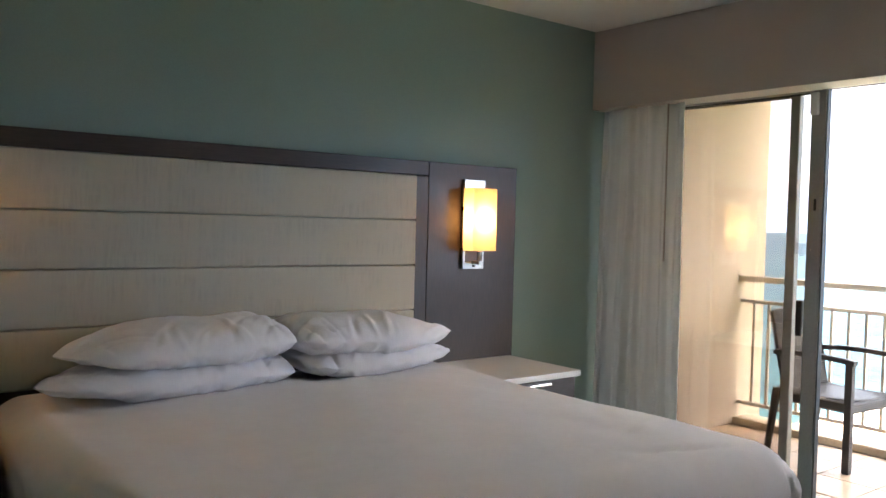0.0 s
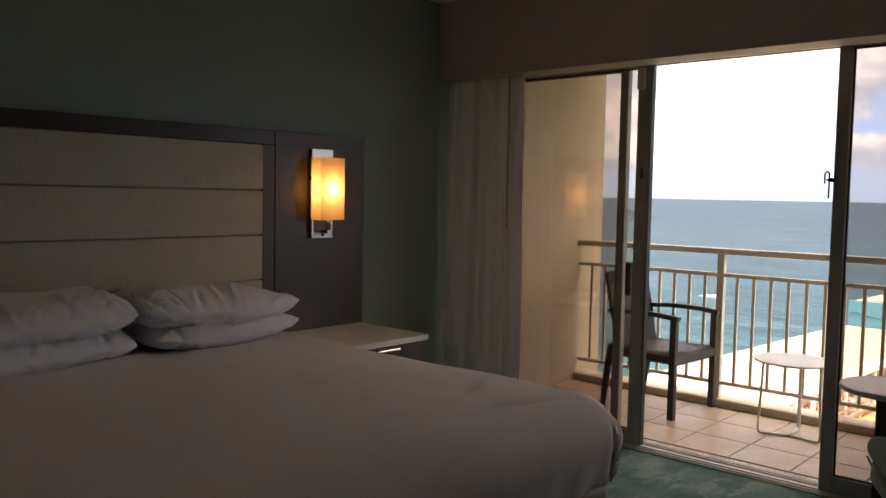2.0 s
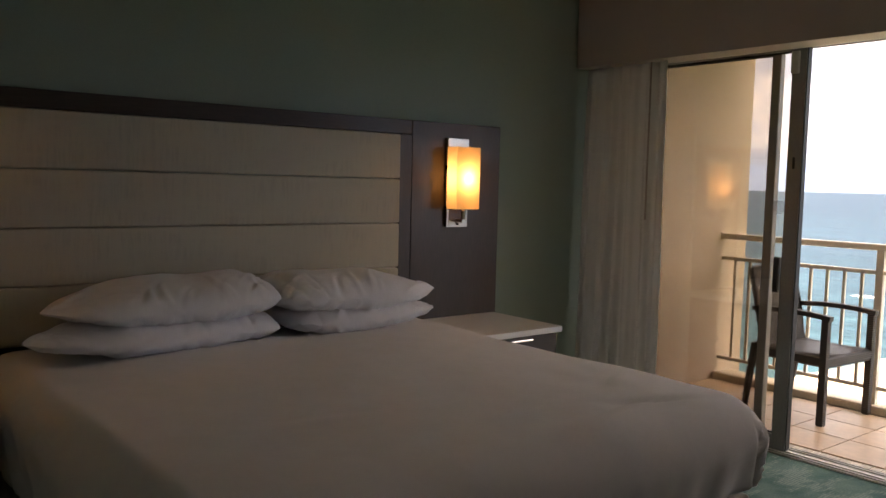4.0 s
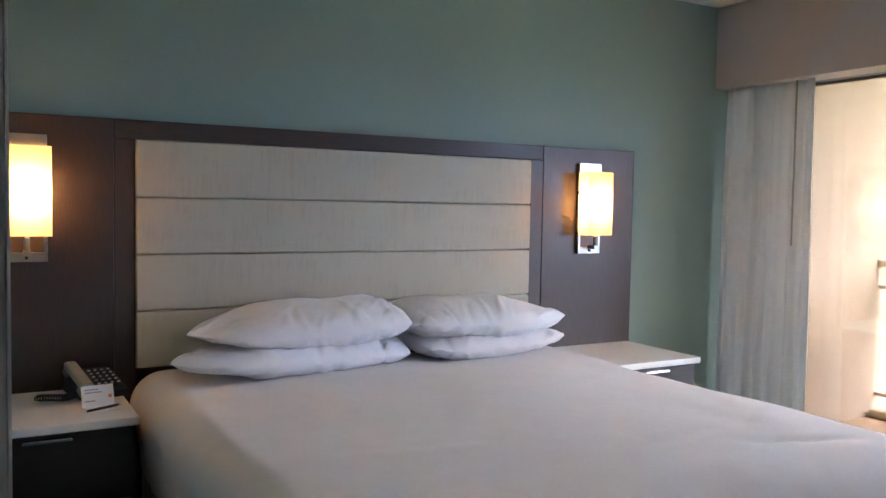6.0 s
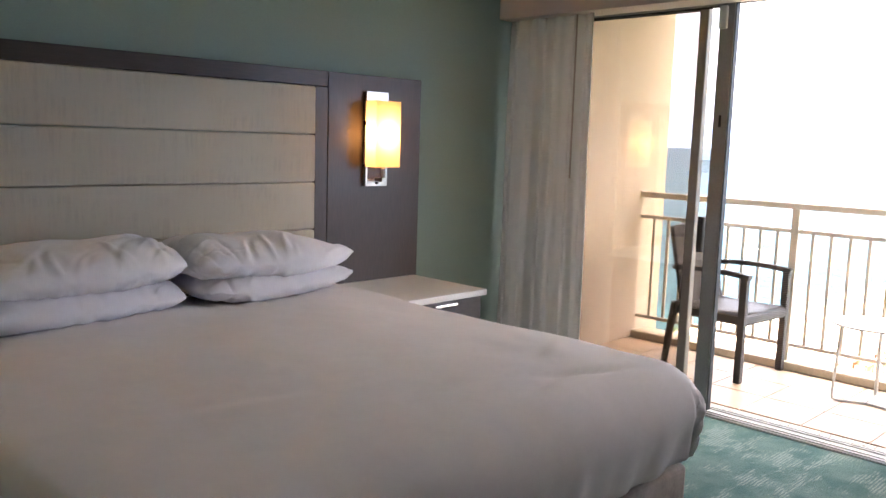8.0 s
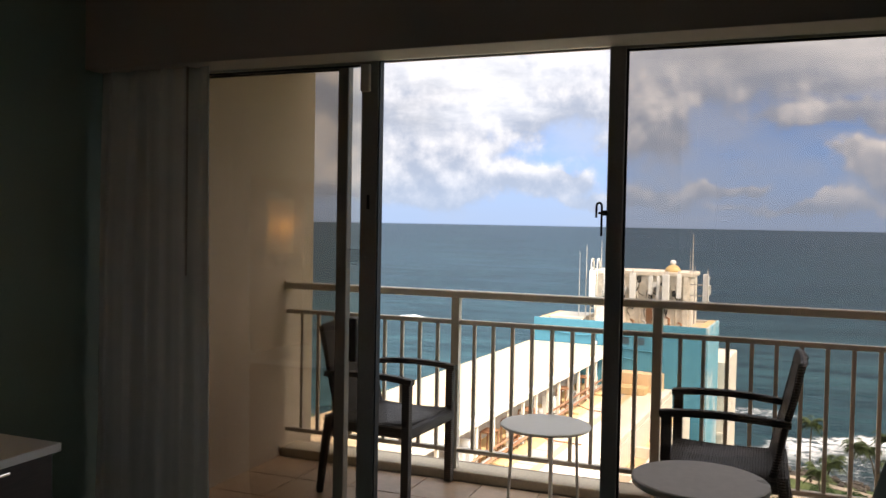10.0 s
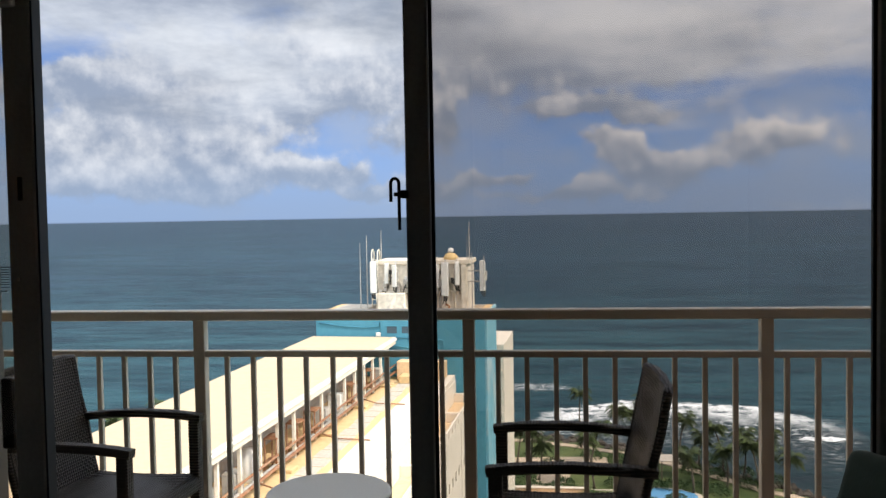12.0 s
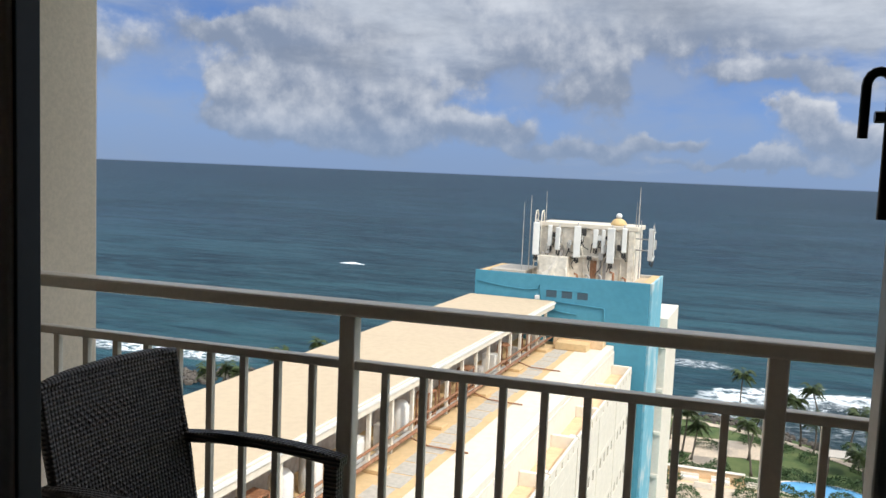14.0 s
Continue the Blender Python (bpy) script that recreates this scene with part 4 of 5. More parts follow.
def duvet(u, v):
    """Rounded cover: the rim hangs down over sides and foot."""
    su, sv = 2 * u - 1, v
    over = 0.45
    half = 0.885
    x = su * (half + over)
    y = -over + sv * (2.00 + over)
    near = min(1.0, max(0.0, (0.6 - y) / 0.6))
    r = 0.118 + 0.030 * near * near * (3 - 2 * near)
    top = 0.69
    ex = max(0.0, abs(x) - half)
    ey = max(0.0, 0.150 - y)
    e = math.hypot(ex, ey)
    turn = r * math.pi / 2
    if e <= turn:
        out_d, drop = r * math.sin(e / r), r * (1 - math.cos(e / r))
    else:
        out_d, drop = r - 0.16 * (e - turn), r + (e - turn)
    drop = min(drop, (0.37 if x < -0.5 else 0.280) + 0.02 * noise.noise(Vector((x * 2, y * 2, 9.0))))
    px = math.copysign(min(abs(x), half), x) + (math.copysign(out_d * ex / e, x) if e else 0)
    py = max(y, 0.150) - (out_d * ey / e if e else 0)
    p = Vector((px, py, 0))
    wob = noise.noise(Vector((px * 1.6, py * 1.6, 3.1))) * 0.010 + noise.noise(Vector((px * 3.6, py * 2.8, 7.7))) * 0.009 + noise.noise(Vector((px * 11, py * 7, 2.7))) * 0.0015
    dome = 0.020 * (1 - (px / 1.0) ** 2) * max(0.0, 1 - ((py - 1.0) / 1.1) ** 2)
    fold = 0.0
    if drop > 0.1:
        s = px * 1.0 + py * 1.3
        fold = min(1.0, (drop - 0.1) / 0.2) * (0.030 * noise.noise(Vector((s * 6.5, 1.7, 0.4 + drop * 2))) + 0.016 * noise.noise(Vector((s * 15.0, 4.7, drop * 3))))
    if ex > 0 and ey > 0:
        ang = math.atan2(ey, ex)
        fold += min(1.0, drop / 0.12) * min(1.0, 12 * min(ex, ey)) * (0.012 * math.sin(ang * 17 + 4 * drop) + 0.008 * math.sin(ang * 31 + 1.0) + 0.015 * noise.noise(Vector((ang * 5, drop * 3, 2.0))))
    z = top + dome + wob - drop
    n = Vector((math.copysign(ex, x), -ey, 0))
    if n.length:
        p += n.normalized() * fold
    # pulled crease near the foot corner
    crease = math.exp(-(((px - 0.55) * 0.35 + (py - 0.22)) / 0.022) ** 2) * math.exp(-((px - 0.62) / 0.16) ** 2)
    z -= 0.016 * crease
    for cx, cy, way, ln, depth in ((0.70, 0.40, 0.5, 0.13, 0.006), (0.44, 0.16, 0.25, 0.16, 0.007), (0.80, 0.62, 1.0, 0.15, 0.0025), (0.15, 0.30, 0.15, 0.25, 0.005), (-0.35, 0.55, -0.2, 0.30, 0.004)):
        along, across = (px - cx) * math.cos(way) + (py - cy) * math.sin(way), (py - cy) * math.cos(way) - (px - cx) * math.sin(way)
        z += depth * math.exp(-(along / ln) ** 2) * (math.exp(-(across / 0.030) ** 2) - math.exp(-((across - 0.055) / 0.035) ** 2))
    return (p.x, p.y, z)


bm = sheet(bmesh.new(), 150, 150, duvet)
cover = part("duvet", bm, "sheet", bed, "smooth white cotton duvet", smooth=True)
sol = cover.modifiers.new("thickness", "SOLIDIFY")
sol.thickness, sol.offset = 0.012, 1.0


def pillow(place, length, width, height, seed, tilt, tip, creases):
    """A stuffed case: corners drawn out at the tip end, a blunt crumpled open end at the other."""
    r = random.Random(seed)
    lines = []
    for n in range(creases):
        end = n % 3
        if end == 0:      # runs in from the blunt end
            a, b, way = -tip * r.uniform(0.45, 0.98), r.uniform(-0.9, 0.5), r.uniform(-0.7, 0.7)
        elif end == 1:    # up the front face
            a, b, way = r.uniform(-0.85, 0.85), r.uniform(-1.0, -0.55), math.pi / 2 + r.uniform(-0.7, 0.7)
        else:             # out of the drawn corner
            a, b, way = tip * r.uniform(0.6, 0.95), r.uniform(-0.9, 0.2), r.uniform(-0.6, 0.6)
        lines.append((a, b, math.cos(way), math.sin(way), r.uniform(0.05, 0.16), r.uniform(0.007, 0.015), r.choice((-1, 1, -1)) * r.uniform(0.004, 0.0085)))

    def crumple(a, b):
        x, y = a * length / 2, b * width / 2
        h = 0.0
        for ca, cb, dx, dy, ln, wd, amp in lines:
            px, py = x - ca * length / 2, y - cb * width / 2
            along, across = px * dx + py * dy, -px * dy + py * dx + 0.25 * (px * dx + py * dy) ** 2 / ln
            q = (along / ln) ** 2 + (across / wd) ** 2
            if q < 9:
                h += amp * math.exp(-q)
        return h

    def face(u, v, sign):
        a, b = math.sin((u - 0.5) * math.pi), math.sin((v - 0.5) * math.pi)
        sharp = a * tip > 0
        t = max(0.0, a * tip)
        end = max(0.0, 1 - abs(a) ** (2.0 if sharp else 4.5)) ** (0.85 if sharp else 0.42)
        edge = max(0.0, 1 - abs(b) ** 2.4) ** 0.50
        h = height * 0.5 * end * edge
        x = a * length * 0.5 * (1 + 0.05 * t ** 4 if sharp else 1 - 0.07 * abs(b) ** 3)
        y = b * width * 0.5 * (1 - 0.04 * (1 - a * a)) * (1 - 0.93 * t ** 3.0 if sharp else 1 - 0.10 * abs(a) ** 5) - 0.07 * t ** 3
        soft = min(1.0, 6 * end * edge)
        n1 = noise.noise(Vector((x * 5 + seed, y * 5, seed))) * 0.014 + noise.noise(Vector((x * 13 + seed, y * 11, seed))) * 0.005
        h += soft * (n1 + crumple(a, b) * 1.0)
        if abs(a) > 0.9999 or abs(b) > 0.9999:
            h = 0.0
        h = max(0.0, h) * (0.95 if sign < 0 else 1.16)
        sag = 0.10 * height * (1 - a * a) - 0.30 * height * t ** 3 * 0.4
        ripple = 0.010 * noise.noise(Vector((a * 6 + seed, b * 5, 3.0 + seed))) * max(abs(a), abs(b)) ** 6
        return (x, y, sign * h - sag * 0.5 + ripple)

    bm = bmesh.new()
    sheet(bm, 130, 84, lambda u, v: face(u, v, 1))
    sheet(bm, 130, 84, lambda u, v: face(u, v, -1))
    bmesh.ops.remove_doubles(bm, verts=bm.verts, dist=0.0006)
    ob = new("pillow", mesh_of("pillow", bm, "pillow", True))
    ob.matrix_basis = pose(*place, *tilt)
    return tagged(ob, "plump white cotton pillow stacked at the headboard", "pillow", "bed pillows")


pillow((1.385, 3.695, 0.778), 0.98, 0.43, 0.150, 3, (2, 1, 7), -1, 32)
pillow((2.320, 3.715, 0.775), 0.76, 0.42, 0.140, 14, (2, 0, -3), 1, 28)
pillow((1.412, 3.690, 0.895), 0.90, 0.45, 0.172, 8, (3, -1, 4), -1, 38)
pillow((2.280, 3.700, 0.885), 0.83, 0.44, 0.165, 29, (3, 2, -1), 1, 34)

# ---- curtain ----
curtain = thing("sheer_curtain", (4.20, 3.70, 0.0), "white sheer voile curtain gathered beside the glass door", "curtain")


def drape(u, v):
    z = 0.015 + 2.12 * v
    flare = 1.0 + 0.04 * (1 - v)
    y = 0.285 - 0.580 * u * flare
    x = 0.016 * math.sin(u * 38 + 3.0 * noise.noise(Vector((u * 4, v * 0.8, 0)))) + 0.007 * noise.noise(Vector((u * 22, v * 0.8, 4.0))) - 0.055 * (1 - v) * (1 - u) + 0.006 * math.sin(v * 6 + u * 9)
    return (x + 0.012, y, z)


bm = sheet(bmesh.new(), 150, 40, drape)
cl = part("cloth", bm, "sheer", curtain, smooth=True)
sol = cl.modifiers.new("thickness", "SOLIDIFY")
sol.thickness = 0.0015
part("wand", tube(bmesh.new(), [(-0.045, -0.225, 2.10), (-0.05, -0.23, 1.20)], 0.005, 8), "plastic_grey", curtain, "slim grey pull wand", smooth=True)
part("leading_hem", tube(bmesh.new(), [(-0.004, -0.297 - 0.025 * (1 - i / 12) + 0.002 * math.sin(i * 1.0), 0.02 + 2.09 * i / 12) for i in range(13)], 0.006, 6), "sheer", curtain, smooth=True)
part("track", one_box(-0.02, 0.05, -3.2, 0.285, 2.135, 2.16, 0.003), "plastic_white", curtain)

# ---- telephone and note card ----
tel = thing("telephone", (0.66, 3.83, 0.652), "grey desk telephone with a dark keypad", "telephone", turn=12)
bm = bmesh.new()
base = [(-0.09, -0.10, 0.0), (0.09, -0.10, 0.0), (0.09, 0.10, 0.0), (-0.09, 0.10, 0.0), (-0.085, -0.095, 0.035), (0.085, -0.095, 0.035), (0.085, 0.095, 0.085), (-0.085, 0.095, 0.085)]
vs = [bm.verts.new(p) for p in base]
for f in ((3, 2, 1, 0), (4, 5, 6, 7), (0, 1, 5, 4), (1, 2, 6, 5), (2, 3, 7, 6), (3, 0, 4, 7)):
    bm.faces.new([vs[i] for i in f])
bmesh.ops.bevel(bm, geom=list(bm.edges), offset=0.008, segments=2, affect="EDGES")
part("body", bm, "plastic_dark", tel)
bm = one_box(-0.092, -0.046, -0.105, 0.112, 0.0, 0.030, 0.010, segments=3)
box(bm, -0.094, -0.044, -0.112, -0.055, -0.022, 0.001, 0.008)
box(bm, -0.094, -0.044, 0.060, 0.116, -0.022, 0.001, 0.008)
part("handset", bm, "plastic_grey", tel, "grey handset resting in its cradle").matrix_basis = pose(0.004, -0.008, 0.062, 14.7)
key_me = mesh_of("key", one_box(-0.0055, 0.0055, -0.004, 0.004, 0.0, 0.005, 0.0015), "plastic_white")
for r in range(5):
    for c in range(4):
        y = -0.07 + 0.028 * r
        share("key", key_me, tel, pose(-0.012 + 0.024 * c, y, 0.044 + (y + 0.095) * 0.263, 14.7))
cord_pts = [(-0.09 - 0.0011 * i + 0.013 * math.cos(i * 0.9), -0.05 - 0.022 * math.sin(i * 0.045) + 0.0, 0.018 + 0.011 * math.sin(i * 0.9)) for i in range(110)]
part("cord", tube(bmesh.new(), cord_pts, 0.0035, 5), "plastic_dark", tel, smooth=True)
card = thing("note_card", (0.650, 3.600, 0.6505), "small folded white card with grey print and an orange dot", "card", turn=8)
part("front", one_box(-0.055, 0.055, -0.001, 0.001, 0.001, 0.075), "paper", card).matrix_basis = pose(0, 0.03, 0, -18)
part("base", one_box(-0.055, 0.055, -0.060, 0.028, 0.0, 0.002), "paper", card)
bm = bmesh.new()
for i, (w, z) in enumerate(((0.05, 0.058), (0.06, 0.048), (0.035, 0.018))):
    box(bm, -0.045, -0.045 + w, -0.0022, -0.0012, z, z + 0.004)
part("print", bm, "print", card).matrix_basis = pose(0, 0.03, 0, -18)
bm = bmesh.new()
lathe(bm, [(0.0065, 0), (0.0065, 0.001)], 16)
bmesh.ops.rotate(bm, verts=bm.verts, matrix=Matrix.Rotation(radians(90), 3, "X"))
part("dot", bm, "orange", card).matrix_basis = pose(0.036, 0.02, 0.036, -18)
pen = thing("ballpoint_pen", (0.655, 3.565, 0.6585), "black ballpoint pen lying on the card", "pen", turn=28)
part("barrel", tube(bmesh.new(), [(-0.065, 0, 0), (0.05, 0, 0), (0.066, 0, 0)], [0.0045, 0.005, 0.0015], 10), "plastic_dark", pen, smooth=True)

# ---- pedestal table ----
ped = thing("pedestal_table", (4.045, 1.315, 0.0), "round side table with a pale top on a dark pedestal", "table")
part("base_plate", lathe(bmesh.new(), [(0.200, 0.0), (0.207, 0.004), (0.205, 0.014), (0.196, 0.018)], 40), "peddark", ped)
part("tabletop", lathe(bmesh.new(), [(0.209, 0.602), (0.217, 0.606), (0.219, 0.615), (0.217, 0.624), (0.210, 0.627)], 48), "pedtop", ped, "pale grey laminate top")
part("column", one_box(-0.030, 0.030, -0.012, 0.070, 0.018, 0.602, 0.004), "peddark", ped)
part("column", one_box(-0.008, 0.008, -0.075, -0.03, 0.018, 0.602, 0.003), "peddark", ped)
part("gusset", one_box(-0.10, 0.10, 0.02, 0.034, 0.018, 0.026, 0.003), "peddark", ped)

# ---- green lounge chair ----
arm = thing("lounge_chair", (3.84, 0.97, 0.0), "dark sea-green upholstered lounge chair by the window", "chair", turn=25)
part("seat_frame", one_box(-0.275, 0.275, -0.35, 0.33, 0.22, 0.335, 0.05, segments=4), "greencloth", arm, smooth=True)
part("seat_cushion", one_box(-0.28, 0.28, -0.30, 0.345, 0.337, 0.435, 0.045, segments=5), "greencloth", arm, "thick rounded green seat cushion", smooth=True)
bm = one_box(-0.275, 0.275, -0.07, 0.07, 0.0, 0.59, 0.028, segments=3)
part("backrest", bm, "greencloth", arm, smooth=True).matrix_basis = pose(0, -0.30, 0.335, 19)
part("piping", tube(bmesh.new(), [(-0.27, 0.335, 0.337), (0, 0.347, 0.337), (0.27, 0.335, 0.337)], 0.006, 6), "greencloth", arm, smooth=True)
for x in (-0.24, 0.24):
    for y in (-0.30, 0.27):
        part("leg", tube(bmesh.new(), [(x, y, 0.0), (x * 0.97, y * 0.97, 0.225)], [0.014, 0.020], 10), "blackwood", arm, smooth=True)

# ---- the neighbouring wing of the hotel ----
# Local axes: x along the wing, away from the balcony; y to its left.
AXIS = -3.93
SEA = -35.6
BREAKERS = ((301.0, 132.0, 11.0, 1.8), (139.6, -44.8, 8.5, 1.6))
LAND = -35.0


def wing_thing(name, label, category, group="", kind=""):
    return thing(name, (0, 0, -0.20), label, category, group, AXIS, kind)


wing = wing_thing("hotel_wing", "long cream hotel wing with a tan upper roof and ochre deck", "building")
part("upper_roof", one_box(2.0, 53.3, 14.05, 19.5, -6.25, -6.0, 0.03), "roof", wing, "tan flat roof membrane")
part("roof_fascia", one_box(2.0, 53.35, 13.93, 14.049, -6.46, -6.01, 0.02), "decklight", wing, "pale roof edge fascia")
part("gutter", one_box(2.0, 53.36, 13.86, 13.929, -6.20, -6.08, 0.02), "antenna", wing)
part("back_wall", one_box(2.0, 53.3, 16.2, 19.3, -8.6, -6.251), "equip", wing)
part("main_block", one_box(2.0, 53.5, 10.1, 19.3, LAND - 0.2, -8.75), "wingwhite", wing)
part("roof_deck", one_box(2.0, 53.5, 12.1, 19.3, -8.749, -8.60), "deck", wing, "ochre coated roof deck")
part("deck_coating", one_box(2.0, 53.5, 10.62, 12.098, -8.749, -8.585), "decklight", wing, "white coated strip of deck")
part("parapet", one_box(2.0, 53.5, 10.15, 10.618, -8.749, -8.42, 0.04), "wingwhite", wing)
pad_me = mesh_of("walkway_pad", one_box(-0.56, 0.56, -0.42, 0.42, -8.599, -8.588, 0.004, segments=1), "deckgrey")
for n in range(30):
    share("walkway_pad", pad_me, wing, pose(15.5 + 1.22 * n, 12.95 + 0.05 * math.sin(n * 2.3), 0))
part("end_wall", one_box(52.5, 53.5, 10.64, 13.7, -8.584, -7.45, 0.03), "wingpeach", wing, "peach end wall against the tower")
part("end_step", one_box(51.3, 52.49, 11.4, 13.3, -8.584, -8.15, 0.03), "deck", wing)
# posts of the mechanical gallery, rails and rusted frames
col_me = mesh_of("gallery_post", one_box(-0.07, 0.07, -0.07, 0.07, -8.6, -6.25, 0.01, segments=1), "pent")
cap_me = mesh_of("post_footing", one_box(-0.35, 0.35, -0.45, 0.30, -8.6, -8.45, 0.02, segments=1), "deck")
for i in range(26):
    x = 6.0 + 1.85 * i
    share("gallery_post", col_me, wing, pose(x, 14.2, 0))
    if i % 3 == 0:
        share("post_footing", cap_me, wing, pose(x, 13.95, 0))
rng = random.Random(7)
part("pipe", tube(bmesh.new(), [(5.0, 13.85, -8.12), (30, 13.86, -8.15), (53.2, 13.85, -8.12)], 0.07, 8), "rust", wing, smooth=True)
part("pipe", tube(bmesh.new(), [(5.0, 13.95, -7.75), (30, 13.96, -7.78), (53.2, 13.95, -7.75)], 0.05, 8), "rust", wing, smooth=True)
part("pipe", tube(bmesh.new(), [(5.0, 14.25, -8.35), (53.2, 14.25, -8.35)], 0.10, 8), "equip", wing, smooth=True)
for i in range(4):
    x = 24 + 7.2 * i
    part("cross_pipe", tube(bmesh.new(), [(x, 13.9, -8.3), (x, 13.2, -8.5), (x, 11.6, -8.52)], 0.035, 6), "rust", wing, smooth=True)
for i in range(22):
    x = 7.0 + 2.1 * i + rng.uniform(-0.4, 0.4)
    kind = rng.choice(("box", "tank", "frame", "box"))
    if kind == "box":
        w, h, d = rng.uniform(0.5, 1.0), rng.uniform(0.7, 1.4), rng.uniform(0.4, 0.8)
        bm = one_box(x - w / 2, x + w / 2, 14.35, 14.35 + d, -8.6, -8.6 + h, 0.03)
        box(bm, x - w / 2 + 0.08, x + w / 2 - 0.08, 14.32, 14.349, -8.5, -8.7 + h, 0.0)
        part("air_unit", bm, rng.choice(("equip", "antenna")), wing)
    elif kind == "tank":
        part("tank", lathe(bmesh.new(), [(0.36, -8.6), (0.38, -8.5), (0.38, -7.5), (0.25, -7.32), (0.05, -7.28)], 16, (x, 14.9)), "antenna", wing, smooth=True)
    else:
        for dx in (-0.4, 0.4):
            for dy in (14.2, 14.7):
                part("stand_leg", one_box(x + dx - 0.03, x + dx + 0.03, dy - 0.03, dy + 0.03, -8.6, -7.22), "rust", wing)
        for z in (-8.2, -7.25):
            part("stand_shelf", one_box(x - 0.43, x + 0.43, 14.17, 14.73, z - 0.03, z + 0.03), "rust", wing)
# stepped balconies on the near side, with white dividers and slotted fronts
div_me = mesh_of("balcony_divider", one_box(-0.10, 0.10, 9.03, 10.1, -34.9, -9.45, 0.03, segments=1), "wingwhite")
flo_me = mesh_of("balcony_floor", one_box(-2.38, 2.38, 9.03, 10.1, -0.18, 0.0, 0.02, segments=1), "wingpeach")
fro_bm = one_box(-2.40, 2.40, 8.90, 9.02, -0.60, 0.16, 0.02)
box(fro_bm, -2.40, 2.40, 8.90, 9.02, 0.72, 0.98, 0.02)
for s in range(5):
    box(fro_bm, -2.40 + 1.04 * s, -2.40 + 1.04 * s + 0.64, 8.91, 9.01, 0.16, 0.72)
box(fro_bm, -2.40, 2.40, 8.905, 9.015, 0.98, 2.36, 0.02)
fro_me = mesh_of("balcony_front", fro_bm, "wingwhite")
par_bm = one_box(-2.40, 2.40, 8.90, 9.02, -0.60, 0.10, 0.02)
box(par_bm, -2.40, 2.40, 8.90, 9.02, 0.40, 0.58, 0.02)
for s in range(5):
    box(par_bm, -2.40 + 1.04 * s, -2.40 + 1.04 * s + 0.80, 8.91, 9.01, 0.10, 0.40)
top_me = mesh_of("balcony_front", par_bm, "wingwhite")
for i in range(9):
    x = 10.5 + 4.98 * i
    share("balcony_divider", div_me, wing, pose(x + 2.49, 0, 0))
    for s in range(8):
        z = -10.0 - 2.95 * s
        share("balcony_floor", flo_me, wing, pose(x, 0, z))
        share("balcony_front", fro_me if s else top_me, wing, pose(x, 0, z))
    if i > 3:
        part("drain_spout", one_box(x - 1.2, x - 0.9, 9.3, 9.6, -10.0, -9.85, 0.03), "antenna", wing)

# turquoise stair tower
tower = wing_thing("stair_tower", "turquoise stucco stair tower with an open roof parapet", "building")
bm = one_box(53.55, 59.2, 8.25, 19.3, LAND - 0.2, -5.1)
part("wall", bm, "blue", tower)
part("parapet", one_box(53.55, 53.80, 8.25, 19.3, -5.099, -4.47), "blue", tower)
part("parapet_side", one_box(53.80, 59.2, 18.85, 19.3, -5.099, -4.55), "deck", tower, "weathered brown parapet top")
part("parapet_rear", one_box(58.75, 59.2, 8.25, 18.85, -5.099, -4.55), "deckgrey", tower)
part("roof_curb", one_box(53.80, 58.75, 8.25, 8.75, -5.099, -4.50), "deck", tower, "weathered brown parapet top")
# white flaking patches; the paler blue between them is sunlight put into the colour
part("flaking_side", one_box(53.80, 58.94, 8.10, 8.249, LAND, -4.48, 0.02), "blueside", tower, "flaking white and blue side wall")
part("roof_slab", one_box(53.80, 58.75, 8.75, 18.85, -5.099, -4.72), "roof", tower)
part("roof_hatch", one_box(54.6, 57.5, 16.3, 18.6, -4.72, -4.42, 0.03), "deckgrey", tower, "grey roof hatch")
# vents are flat dark panels, the shade inside them put into the colour
for i in range(3):
    y = 14.55 - 0.98 * i
    v = part("vent_opening", one_box(53.535, 53.549, y - 0.66, y, -5.80, -5.36), "vent_shade", tower, "dark flat panel for the shaded inside of a vent")
    part("frame", one_box(53.50, 53.548, y - 0.70, y + 0.04, -5.36, -5.31, 0.005), "blue", v)
conduit = [(53.50, 19.1, -5.15), (53.50, 17.5, -5.35), (53.50, 15.9, -5.45), (53.50, 15.1, -5.35), (53.50, 14.95, -5.05), (53.50, 14.95, -6.0)]
part("conduit", tube(bmesh.new(), conduit, 0.035, 6), "blue", tower, smooth=True)
conduit = [(53.50, 14.2, -6.05), (53.50, 11.0, -6.2), (53.50, 10.85, -6.25), (53.50, 10.85, -9.5)]
part("conduit", tube(bmesh.new(), conduit, 0.04, 6), "blue", tower, smooth=True)
part("conduit", tube(bmesh.new(), [(53.50, 14.3, -6.6), (53.50, 12.6, -6.75)], 0.035, 6), "blue", tower, smooth=True)
part("junction_box", one_box(53.38, 53.549, 14.95, 15.25, -6.0, -5.75, 0.03), "antenna", tower)
rear = wing_thing("rear_block", "cream rear block of the hotel seen past the tower", "building")
part("wall", one_box(59.25, 66.0, 7.62, 12.0, LAND - 0.2, -7.35, 0.05), "wingwhite", rear)
led_me = mesh_of("window_ledge", one_box(59.10, 59.249, 7.66, 8.1, 0.0, 0.25, 0.02, segments=1), "wingwhite")
for s in range(9):
    share("window_ledge", led_me, rear, pose(0, 0, -9.4 - 2.95 * s))

